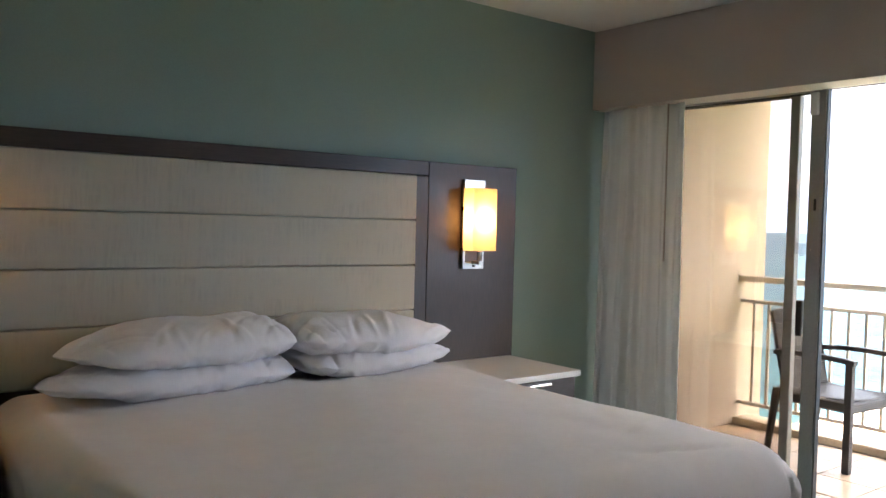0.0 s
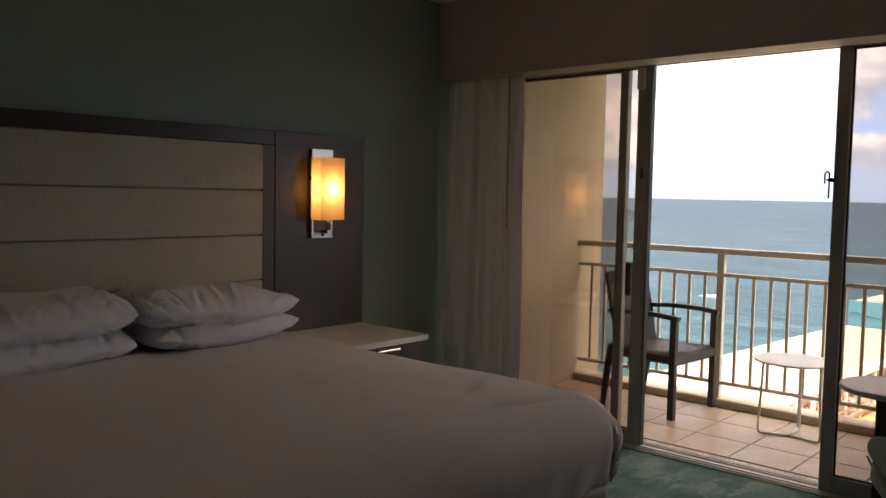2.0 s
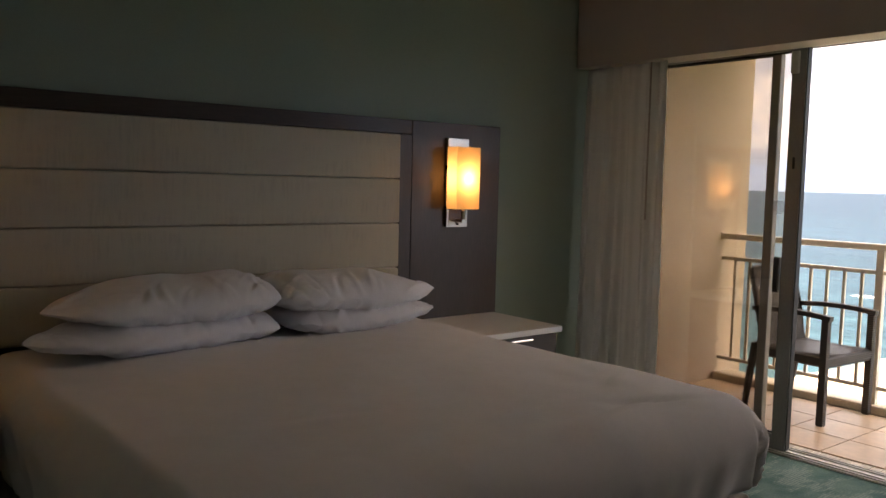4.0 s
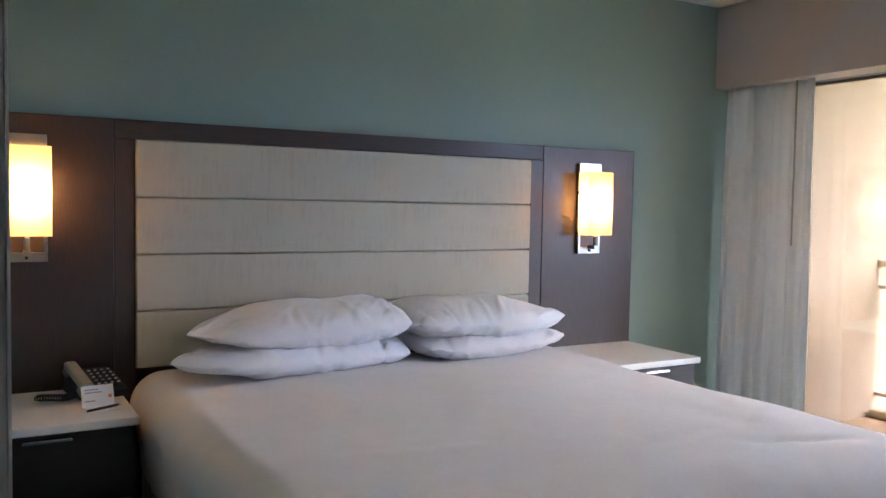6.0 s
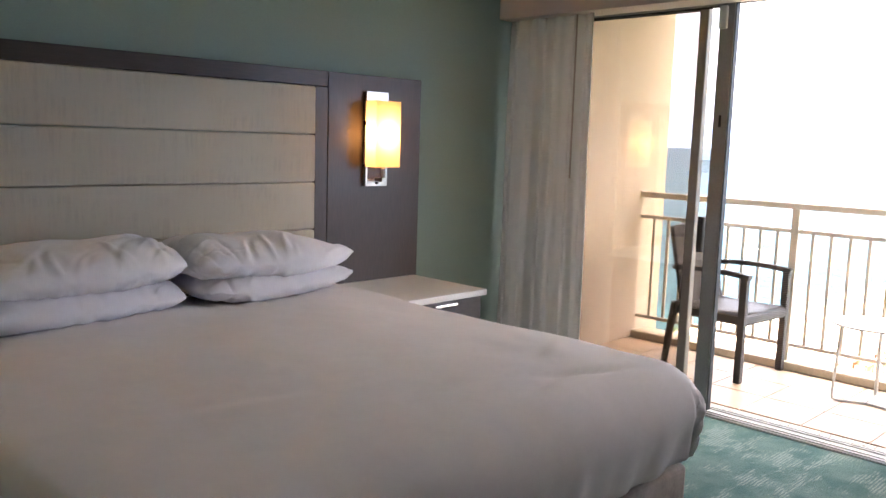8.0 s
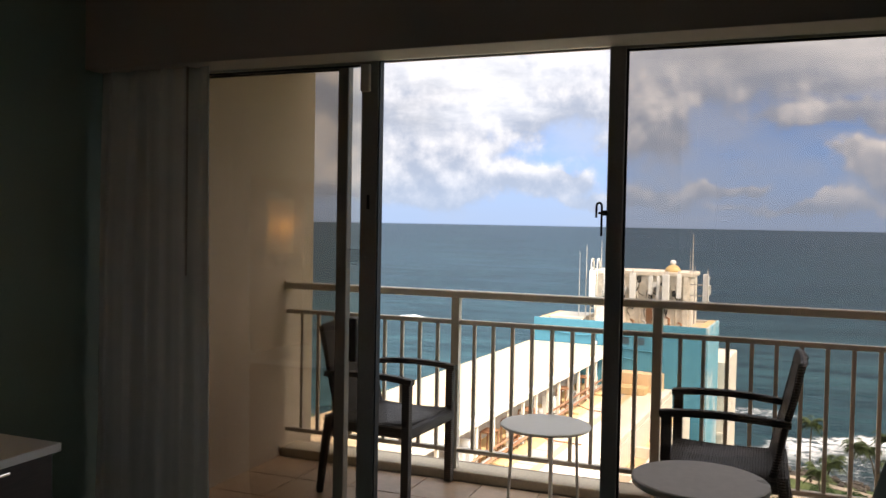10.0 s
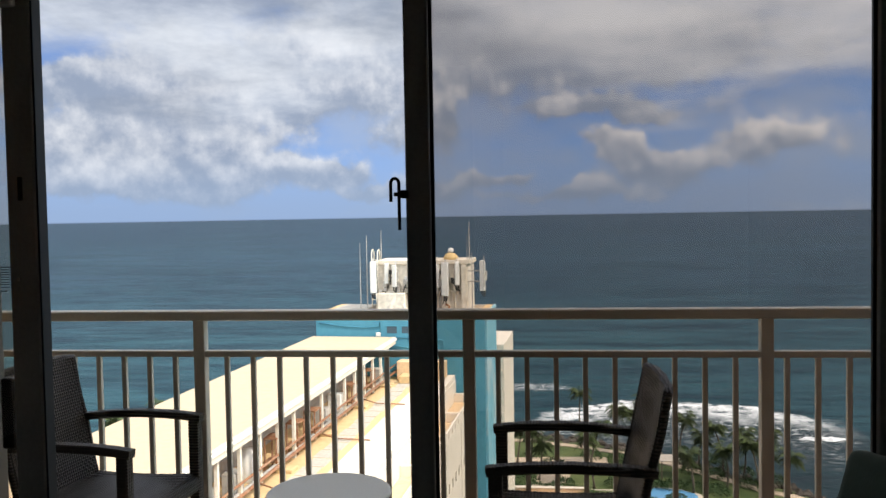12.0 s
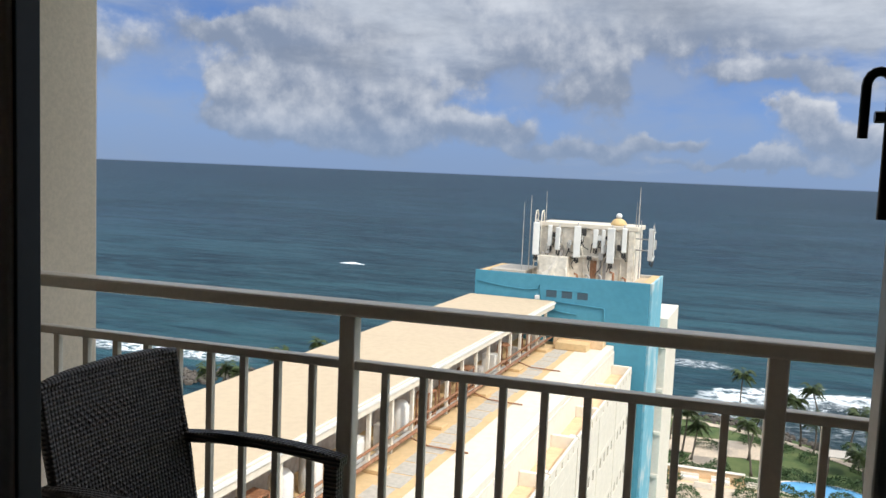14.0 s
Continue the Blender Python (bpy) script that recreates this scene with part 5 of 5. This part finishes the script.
# machine room on the tower
pent = wing_thing("machine_room", "weathered white rooftop machine room stained with rust", "building")
part("wall", one_box(55.6, 58.6, 9.55, 15.6, -5.0, -1.5, 0.03), "pent", pent)
part("roof_cap", one_box(55.45, 58.7, 9.4, 15.75, -1.499, -1.22, 0.03), "decklight", pent)
part("low_lean_to", one_box(54.6, 55.59, 13.6, 15.4, -5.0, -3.35, 0.03), "pent", pent)
part("door", one_box(55.56, 55.599, 11.9, 12.3, -4.9, -3.5), "rust", pent)
part("door", one_box(55.56, 55.599, 11.3, 11.75, -4.9, -3.55), "equip", pent)
part("pier", one_box(55.35, 55.599, 9.62, 9.95, -5.0, -1.52, 0.02), "pent", pent)
part("cornice", one_box(55.40, 55.599, 9.96, 15.6, -3.35, -3.22, 0.02), "pent", pent)
for i in range(5):
    y = 10.4 + 1.15 * i
    part("conduit", tube(bmesh.new(), [(55.52, y, -5.0), (55.52, y, -3.4 + 0.4 * math.sin(i * 2.2)), (55.52, y + 0.25, -2.6)], 0.06, 6), "pent", pent, smooth=True)
dome = wing_thing("roof_dome", "ochre dome vent with a white ball cap on the roof", "roof vent")
part("drum", lathe(bmesh.new(), [(0.50, -1.22), (0.50, -1.10), (0.43, -0.95), (0.28, -0.83), (0.18, -0.78)], 20, (56.2, 10.75)), "domeochre", dome, smooth=True)
part("ball", lathe(bmesh.new(), [(0.12, -0.78), (0.19, -0.68), (0.20, -0.58), (0.14, -0.48), (0.03, -0.44)], 16, (56.2, 10.75)), "antenna", dome, smooth=True)


def panel_antenna(x, y, z0, z1, w, turn):
    a = wing_thing("panel_antenna", "tall white mobile-phone panel antenna with black cables", "antenna", "rooftop antennas")
    m = Matrix.Translation((x, y, 0)) @ Matrix.Rotation(radians(turn), 4, "Z")
    bm = one_box(-0.09, 0.09, -w / 2, w / 2, z0, z1, 0.04)
    bmesh.ops.transform(bm, verts=bm.verts, matrix=m)
    part("panel", bm, "antenna", a)
    bm = tube(bmesh.new(), [(0.22, 0, z0 - 0.15), (0.22, 0, z1 + 0.2)], 0.05, 8)
    bmesh.ops.transform(bm, verts=bm.verts, matrix=m)
    part("mast", bm, "equip", a, smooth=True)
    for z in (z0 + 0.25, z1 - 0.25):
        bm = one_box(0.0, 0.5, -0.04, 0.04, z - 0.04, z + 0.04)
        bmesh.ops.transform(bm, verts=bm.verts, matrix=m)
        part("bracket", bm, "equip", a)
    bm = one_box(0.14, 0.36, -0.17, 0.17, (z0 + z1) / 2 - 0.3, (z0 + z1) / 2 + 0.3, 0.02)
    bmesh.ops.transform(bm, verts=bm.verts, matrix=m)
    part("radio_box", bm, "equip", a)
    for s in (-1, 1):
        pts = [(0.05, 0.08 * s, z0), (0.10, 0.10 * s, z0 - 0.25), (0.2, 0.02 * s, z0 - 0.36), (0.3, -0.05 * s, z0 - 0.1), (0.28, 0, z0 + 0.5), (0.32, 0.05, z1 - 0.5)]
        bm = tube(bmesh.new(), pts, 0.035, 6)
        bmesh.ops.transform(bm, verts=bm.verts, matrix=m)
        part("cable", bm, "cable", a, smooth=True)


for x, y, z0, z1, w, turn in ((54.9, 15.75, -3.35, -1.25, 0.42, 14), (55.0, 14.35, -2.95, -1.5, 0.30, -10), (55.0, 13.1, -3.35, -1.35, 0.44, 8), (54.9, 10.95, -3.55, -1.35, 0.46, -6), (55.0, 10.15, -2.85, -1.30, 0.30, 12), (55.4, 8.55, -3.25, -1.25, 0.36, -20), (55.3, 14.95, -2.75, -1.4, 0.28, 4), (55.3, 12.0, -2.7, -1.5, 0.30, 0), (55.3, 11.5, -3.0, -1.5, 0.24, 10)):
    panel_antenna(x, y, z0, z1, w, turn)
for i in range(26):
    cl = wing_thing("rooftop_equipment", "small grey radio equipment box with cables on the wall", "equipment", "rooftop radio boxes")
    y, z = rng.uniform(9.8, 15.4), rng.uniform(-3.4, -1.7)
    w, h = rng.uniform(0.14, 0.32), rng.uniform(0.2, 0.55)
    part("case", one_box(55.22, 55.40, y - w / 2, y + w / 2, z - h / 2, z + h / 2, 0.02), rng.choice(("equip", "equip", "cable", "antenna")), cl)
    part("cable", tube(bmesh.new(), [(55.3, y, z - h / 2), (55.32, y + rng.uniform(-0.3, 0.3), z - h / 2 - 0.4), (55.45, y + rng.uniform(-0.5, 0.5), z - h / 2 - rng.uniform(0.5, 1.0))], 0.03, 5), "cable", cl, smooth=True)
    part("stand_off", one_box(55.39, 55.60, y - 0.03, y + 0.03, z - 0.03, z + 0.03), "equip", cl)
tarp = wing_thing("rooftop_sheeting", "crumpled brown sheeting hung on the machine room", "sheeting")
part("cloth", sheet(bmesh.new(), 14, 10, lambda u, v: (54.5 + 0.15 * math.sin(7 * u + 4 * v) + 0.25 * v, 14.0 + 1.5 * u, -4.9 + 1.5 * v + 0.12 * math.sin(9 * u))), "pent", tarp)
out_arm = wing_thing("antenna_arm", "grey steel arm carrying the outer antenna", "antenna mount")
bm = tube(bmesh.new(), [(55.7, 9.7, -1.95), (55.65, 8.5, -1.95)], 0.05, 6)
tube(bm, [(55.7, 9.7, -2.65), (55.65, 8.5, -2.65)], 0.05, 6)
part("arm", bm, "equip", out_arm)


def roof_mast(x, y, z0, z1, r, name="whip_antenna"):
    w = wing_thing(name, "thin grey rooftop whip antenna mast", "antenna", "rooftop masts")
    part("mast", tube(bmesh.new(), [(x, y, z0), (x, y, (z0 + z1) / 2), (x, y, z1)], [r, r * 0.8, r * 0.4], 6), "equip", w)


for x, y, z0, z1, r in ((55.2, 16.25, -5.0, 0.45, 0.05), (55.6, 15.35, -1.22, 0.75, 0.035), (55.8, 9.45, -1.22, 1.25, 0.05), (55.9, 9.62, -1.22, 0.35, 0.03), (55.2, 9.2, -4.4, -0.75, 0.05), (54.8, 16.6, -5.0, 0.0, 0.035), (55.2, 8.4, -3.0, -0.85, 0.035)):
    roof_mast(x, y, z0, z1, r)
lad = wing_thing("roof_ladder", "pale hooped ladder at the machine room corner", "ladder")
for y in (15.55, 15.95):
    part("stile", tube(bmesh.new(), [(55.3, y, -5.0), (55.3, y, -0.85), (55.45, y, -0.55), (55.75, y, -0.50), (55.95, y, -0.75), (55.95, y, -1.25)], 0.045, 6), "pent", lad, smooth=True)
rung_me = mesh_of("rung", tube(bmesh.new(), [(55.3, 15.55, 0), (55.3, 15.95, 0)], 0.03, 6), "pent")
for i in range(12):
    share("rung", rung_me, lad, pose(0, 0, -4.8 + 0.33 * i))
for i in range(8):
    clutter = wing_thing("roof_pipe", "rust-streaked pipe stub on the tower roof", "pipe", "roof pipe stubs")
    y = 9.9 + 0.75 * i
    h = -4.55 + 0.5 * rng.random()
    part("stub", tube(bmesh.new(), [(54.6 + 0.3 * rng.random(), y, -5.0), (54.6, y, h), (54.75, y + 0.2, h + 0.05)], 0.08, 6), rng.choice(("rust", "pent", "equip")), clutter, smooth=True)

# ---- sea and land ----
bm = bmesh.new()
rings_ = [[bm.verts.new((r * math.cos(math.pi * i / 48), r * math.sin(math.pi * i / 48), z)) for i in range(96)] for r, z in ((30.0, SEA), (700.0, SEA), (4900.0, -2.5))]
for a, b in zip(rings_, rings_[1:]):
    for i in range(96):
        bm.faces.new((a[i], a[(i + 1) % 96], b[(i + 1) % 96], b[i]))
bm.faces.new(rings_[0])
tagged(structure("water", bm, "water", "blue-green sea with breaking white surf near the shore", "sea"))


def shore_x(y):
    if y > 46:
        base = 141.5 - 0.55 * (y - 46) - 0.09 * (y - 46) ** 2
    elif y > 2.5:
        base = 138.2 + 0.075 * (y - 2.5)
    elif y > -12.5:
        base = 138.2 + 0.46 * (y - 2.5)
    else:
        base = max(70.0, 131.3 + 0.98 * (y + 12.5))
    return base + 1.6 * noise.noise(Vector((y * 0.09, 2.0, 0))) + 0.9 * noise.noise(Vector((y * 0.31, 5.0, 0)))


bm = bmesh.new()
ys = [-260 + 3.0 * i for i in range(108)]
rows_ = []
for y in ys:
    xs = shore_x(y)
    rows_.append([bm.verts.new((x, y, LAND if n < 3 else (LAND - 0.1 if n == 3 else SEA - 0.8))) for n, x in enumerate((-40, 60, xs - 8, xs, xs + 2.5))])
for a, b in zip(rows_, rows_[1:]):
    for i in range(4):
        bm.faces.new((a[i], b[i], b[i + 1], a[i + 1]))
structure("ground", bm, "lawn", "garden lawn beside the shore", "ground")

# single breakers further out
def breaker(x, y, length, width, seed):
    r = random.Random(seed)
    bm = bmesh.new()

    def crest(u, v):
        ragged = noise.noise(Vector((u * 9, seed, v * 3)))
        w = width * math.sin(math.pi * min(0.999, max(0.001, u))) ** 0.6 * (1 + 0.7 * ragged)
        return (x + (v - 0.5) * w + 1.2 * noise.noise(Vector((u * 4, seed, 0))), y + (u - 0.5) * length, SEA + 0.05 + 0.7 * math.sin(math.pi * v) * math.sin(math.pi * u) * (0.8 + 0.5 * ragged))

    sheet(bm, 60, 6, crest)
    ob = new("breaking_wave", mesh_of("breaking_wave", bm, "foam", True))
    tagged(ob, "white foaming crest of a breaking wave", "wave", "breaking waves", "stuff")


for n, (x, y, length, width) in enumerate(BREAKERS):
    breaker(x, y, length, width, n + 2)

# rocks on the shore
bm = bmesh.new()
rr = random.Random(3)
for i in range(760):
    y = rr.uniform(-48, 30) if i < 460 else rr.uniform(58, 90)
    x = shore_x(y) + rr.uniform(-1.6, 2.2) if i < 460 else 122 + (86 - y) * 0.85 + rr.gauss(0, 2.6)
    r = rr.uniform(0.25, 0.8)
    made = bmesh.ops.create_icosphere(bm, subdivisions=1, radius=r)
    for v in made["verts"]:
        v.co *= 0.75 + 0.5 * rr.random()
    bmesh.ops.translate(bm, verts=made["verts"], vec=(x, y, LAND - 0.3 + rr.uniform(-0.3, 0.25)))
tagged(new("shore_rocks", mesh_of("shore_rocks", bm, "rock")), "dark boulders of the rocky sea wall", "rocks", kind="stuff")


def flat_strip(points, width, z, thick=0.06):
    bm = bmesh.new()
    pts = [Vector((x, y, 0)) for x, y in points]
    lo, hi = [], []
    for i, p in enumerate(pts):
        d = (pts[min(i + 1, len(pts) - 1)] - pts[max(i - 1, 0)]).normalized()
        s = Vector((-d.y, d.x, 0)) * (width / 2)
        lo.append(bm.verts.new(p - s + Vector((0, 0, z)))), hi.append(bm.verts.new(p + s + Vector((0, 0, z))))
    for i in range(len(pts) - 1):
        bm.faces.new((lo[i], lo[i + 1], hi[i + 1], hi[i]))
    ext = bmesh.ops.extrude_face_region(bm, geom=list(bm.faces))
    bmesh.ops.translate(bm, verts=[v for v in ext["geom"] if isinstance(v, bmesh.types.BMVert)], vec=(0, 0, thick))
    return bm


structure("pavement", flat_strip([(shore_x(y) - 3.2, y) for y in range(-46, 60, 3)], 1.5, LAND + 0.01), "path", "pale seaside walk along the rocks", "path")
structure("garden_path", flat_strip([(122.4, -9.0), (122.4, -5), (122, 0), (121.5, 6), (121, 16)], 7.4, LAND + 0.02), "path", "sand-coloured paved garden terrace", "path")
structure("garden_walk", flat_strip([(109, 0.5), (113, 0.2), (117, -1.0), (120, -1.5)], 4.4, LAND + 0.03), "path", "sand-coloured paved garden walk", "path")
bm = lathe(bmesh.new(), [(2.9, LAND + 0.06), (2.9, LAND + 0.12)], 40, (109.4, -14.0))
bmesh.ops.scale(bm, vec=(1.0, 1.75, 1.0), verts=bm.verts, space=Matrix.Translation((-109.4, 14.0, 0)))
tagged(structure("pool", bm, "pool", "pale blue swimming pool below the garden", "pool"))
bm = lathe(bmesh.new(), [(3.4, LAND + 0.03), (3.4, LAND + 0.055)], 40, (109.4, -14.0))
bmesh.ops.scale(bm, vec=(1.0, 1.70, 1.0), verts=bm.verts, space=Matrix.Translation((-109.4, 14.0, 0)))
structure("pool_deck", bm, "decklight", "pale paved deck round the pool", "pavement")
terr = thing("garden_terrace", (108.6, 0.0, LAND), "cream terrace wall with steps beside the pool", "wall")
part("wall", one_box(-0.25, 0.25, -5.2, 9, 0, 1.1, 0.05), "wingpeach", terr)
part("coping", one_box(-0.35, 0.35, -5.3, 9.1, 1.1, 1.22, 0.03), "wingwhite", terr)
part("floor", one_box(-12.0, -2.4, -26.0, 9, 0.0, 0.08, 0.02), "path", terr)
for i in range(3):
    part("step", one_box(-0.9 - 0.35 * i, -0.27 - 0.35 * i, -8.4, -5.35, 0.081, 0.55 - 0.15 * i, 0.02), "wingwhite", terr)
rail_me = mesh_of("bar", one_box(-0.03, 0.03, -0.03, 0.03, 0.0, 0.9), "deckgrey")
for i in range(9):
    share("bar", rail_me, terr, pose(0.0, -5.6 - 0.34 * i, 0.0))
part("landing", one_box(-2.39, -0.26, -8.6, 9, 0.0, 0.08, 0.02), "wingpeach", terr)
part("rail", one_box(-0.06, 0.06, -8.5, -5.4, 0.9, 1.0, 0.01), "wingwhite", terr)


def sofa(x, y, turn):
    s = thing("garden_sofa", (x, y, LAND + 0.08), "white cushioned outdoor sofa on the garden terrace", "sofa", "terrace sofas", turn=turn)
    part("base", one_box(-0.40, 0.40, -1.1, 1.1, 0.0, 0.34, 0.03), "wingwhite", s)
    part("back", one_box(0.26, 0.42, -1.1, 1.1, 0.341, 0.80, 0.05), "wingwhite", s)
    for i in range(3):
        part("seat_cushion", one_box(-0.38, 0.25, -1.05 + 0.71 * i, -0.37 + 0.71 * i, 0.342, 0.48, 0.04), "antenna", s)


sofa(107.2, 1.2, 0)
sofa(107.2, -2.4, 0)
sofa(105.0, -0.4, 180)
perg = thing("garden_shelter", (117.6, -17.6, LAND), "small garden shelter with a pale flat roof", "shelter")
part("roof", one_box(-1.6, 1.6, -2.2, 2.2, 2.5, 2.65, 0.03), "deckgrey", perg)
for x in (-1.4, 1.4):
    for y in (-2.0, 2.0):
        part("post", one_box(x - 0.07, x + 0.07, y - 0.07, y + 0.07, 0, 2.5), "bark", perg)


# ---- palms and shrubs ----
def palm(height, lean, seed, spread=2.6):
    r = random.Random(seed)
    p = thing("palm_tree", (0, 0, 0), "tall coconut palm with a ragged green crown", "palm tree", "garden palms")
    pts, rad = [], []
    for i in range(9):
        f = i / 8
        pts.append((lean * f * f, 0.25 * math.sin(f * 3), height * f))
        rad.append(0.15 - 0.06 * f + (0.08 if i == 0 else 0))
    part("trunk", tube(bmesh.new(), pts, rad, 8), "bark", p, smooth=True)
    bm = bmesh.new()
    top = Vector(pts[-1])
    for i in range(30):
        a = 2 * math.pi * i / 30 + r.uniform(-0.3, 0.3)
        rise = r.uniform(-0.45, 1.6)
        ln = spread * r.uniform(0.8, 1.15)
        out = Vector((math.cos(a), math.sin(a), 0))
        side = Vector((-out.y, out.x, 0))
        spine = [top + out * (ln * f) + Vector((0, 0, rise * ln * 0.55 * math.sin(f * 2.2) - 0.75 * ln * f * f * (1.0 - 0.3 * rise))) for f in [j / 9 for j in range(10)]]
        for j in range(1, 10):
            for sgn in (-1, 1):
                for h in (0.0, 0.5):
                    b = spine[j - 1].lerp(spine[j], h)
                    lw = 0.52 * math.sin(math.pi * min(0.98, (j + h) / 10.5)) + 0.12
                    tip = b + side * sgn * lw + out * 0.28 + Vector((0, 0, -0.32 * lw - 0.12 * r.random()))
                    e = out * 0.10
                    v = [bm.verts.new(q) for q in (b - e, b + e, tip)]
                    bm.faces.new(v)
    part("crown", bm, "frond", p)
    return p


proto = [palm(6.4, 1.2, 1, 1.60), palm(4.8, -0.8, 2, 1.55), palm(8.2, 1.8, 3, 1.70)]
spots = [(131, -5.6, 2), (127, -16.2, 2), (115, 1.1, 1), (116.5, 2.4, 0), (118.3, -6.2, 0), (119.5, -9.6, 2), (112, -6.2, 0), (127.6, -13.5, 0), (124.4, -14.8, 1), (110.8, -18.8, 1), (123, -19.2, 0), (121.0, -21.6, 1), (119, -24.4, 0), (117.2, -26.6, 1), (116, -28.6, 0), (113.5, -29.5, 1), (111.6, -31.2, 1), (110, -27, 0), (123, 4.2, 1), (113, -23.5, 1), (115.6, -25.0, 0), (128.2, 68.1, 1), (126.5, 69.0, 1), (124.5, 66.2, 1), (113.3, 71.1, 1), (111.5, 72.5, 1), (114.2, 67.7, 1), (138.1, 66.7, 1)]
used = set()
for n, (x, y, k) in enumerate(spots):
    m = pose(x, y, LAND - 0.05, 0, 0, (n * 67) % 360)
    if k not in used:
        proto[k].matrix_basis = m
        used.add(k)
    else:
        copy_thing(proto[k], m)


def shrub(seed):
    r = random.Random(seed)
    s = thing("garden_shrub", (0, 0, 0), "clipped dark green garden shrub", "shrub", "garden shrubs")
    bm = bmesh.new()
    for i in range(520):
        d = Vector((r.gauss(0, 1), r.gauss(0, 1), abs(r.gauss(0, 1)))).normalized()
        q = Vector((d.x * 1.5, d.y * 1.9, d.z * 1.1)) * r.uniform(0.75, 1.05) + Vector((0, 0, 0.1))
        a, b = Vector((r.uniform(-1, 1), r.uniform(-1, 1), r.uniform(-1, 1))) * 0.22, Vector((r.uniform(-1, 1), r.uniform(-1, 1), r.uniform(-1, 1))) * 0.22
        bm.faces.new([bm.verts.new(v) for v in (q, q + a, q + b)])
    part("leaves", bm, "bush", s)
    return s


sh = shrub(5)
shrub_spots = [(121.7, -1.0), (112.5, -2.2), (110.5, 1.5), (110.4, -1.0), (114.5, 3.0), (113.6, -9.2), (113.2, -11.5), (113.0, -14.0), (112.6, -16.5), (112.0, -19.0), (126.6, 1.5), (119.5, -20.5), (117.5, -22.8), (111, -22), (113.5, -26.5), (115.5, -30.0), (118.5, -27.0), (121.5, -24.0), (110, 4.5), (131, 69), (128, 71.5), (116, 73), (119, 71), (124, 70), (134, 67), (107.4, -5.6), (106.6, 3.6), (103.6, -5.2), (104.2, 4.4), (102.4, -8.4), (106.8, -9.6), (101.6, 1.4), (105.6, -12.4), (107.0, -16.0), (104.0, -18.5), (126.0, -6.8), (124.6, -10.6), (121.4, -14.2), (128.4, -20.4), (125.6, -23.2)]
for n, (x, y) in enumerate(shrub_spots):
    m = pose(x, y, LAND, 0, 0, n * 50)
    if n == 0:
        sh.matrix_basis = m
    else:
        copy_thing(sh, m)

# ---- balcony tiles ----
tiles = bpy.data.objects["balcony_slab"]
tile_me = mesh_of("tile", one_box(-0.163, 0.163, -0.163, 0.163, 0.0, 0.010, 0.003, segments=1), "tile")
for j in range(15):
    y = BALC_Y1 - 0.17 - 0.332 * j
    for i in range(3):
        x = 4.735 + 0.332 * i
        m = pose(x, y, -0.0145)
        share("tile", tile_me, tiles, m)
mos_me = mesh_of("mosaic_tile", one_box(-0.024, 0.024, -0.024, 0.024, 0.0, 0.009, 0.002, segments=1), "mosaic")
for j in range(72):
    for i in range(2):
        share("mosaic_tile", mos_me, tiles, pose(4.475 + 0.052 * i, 3.87 - 0.052 * j, -0.0145))
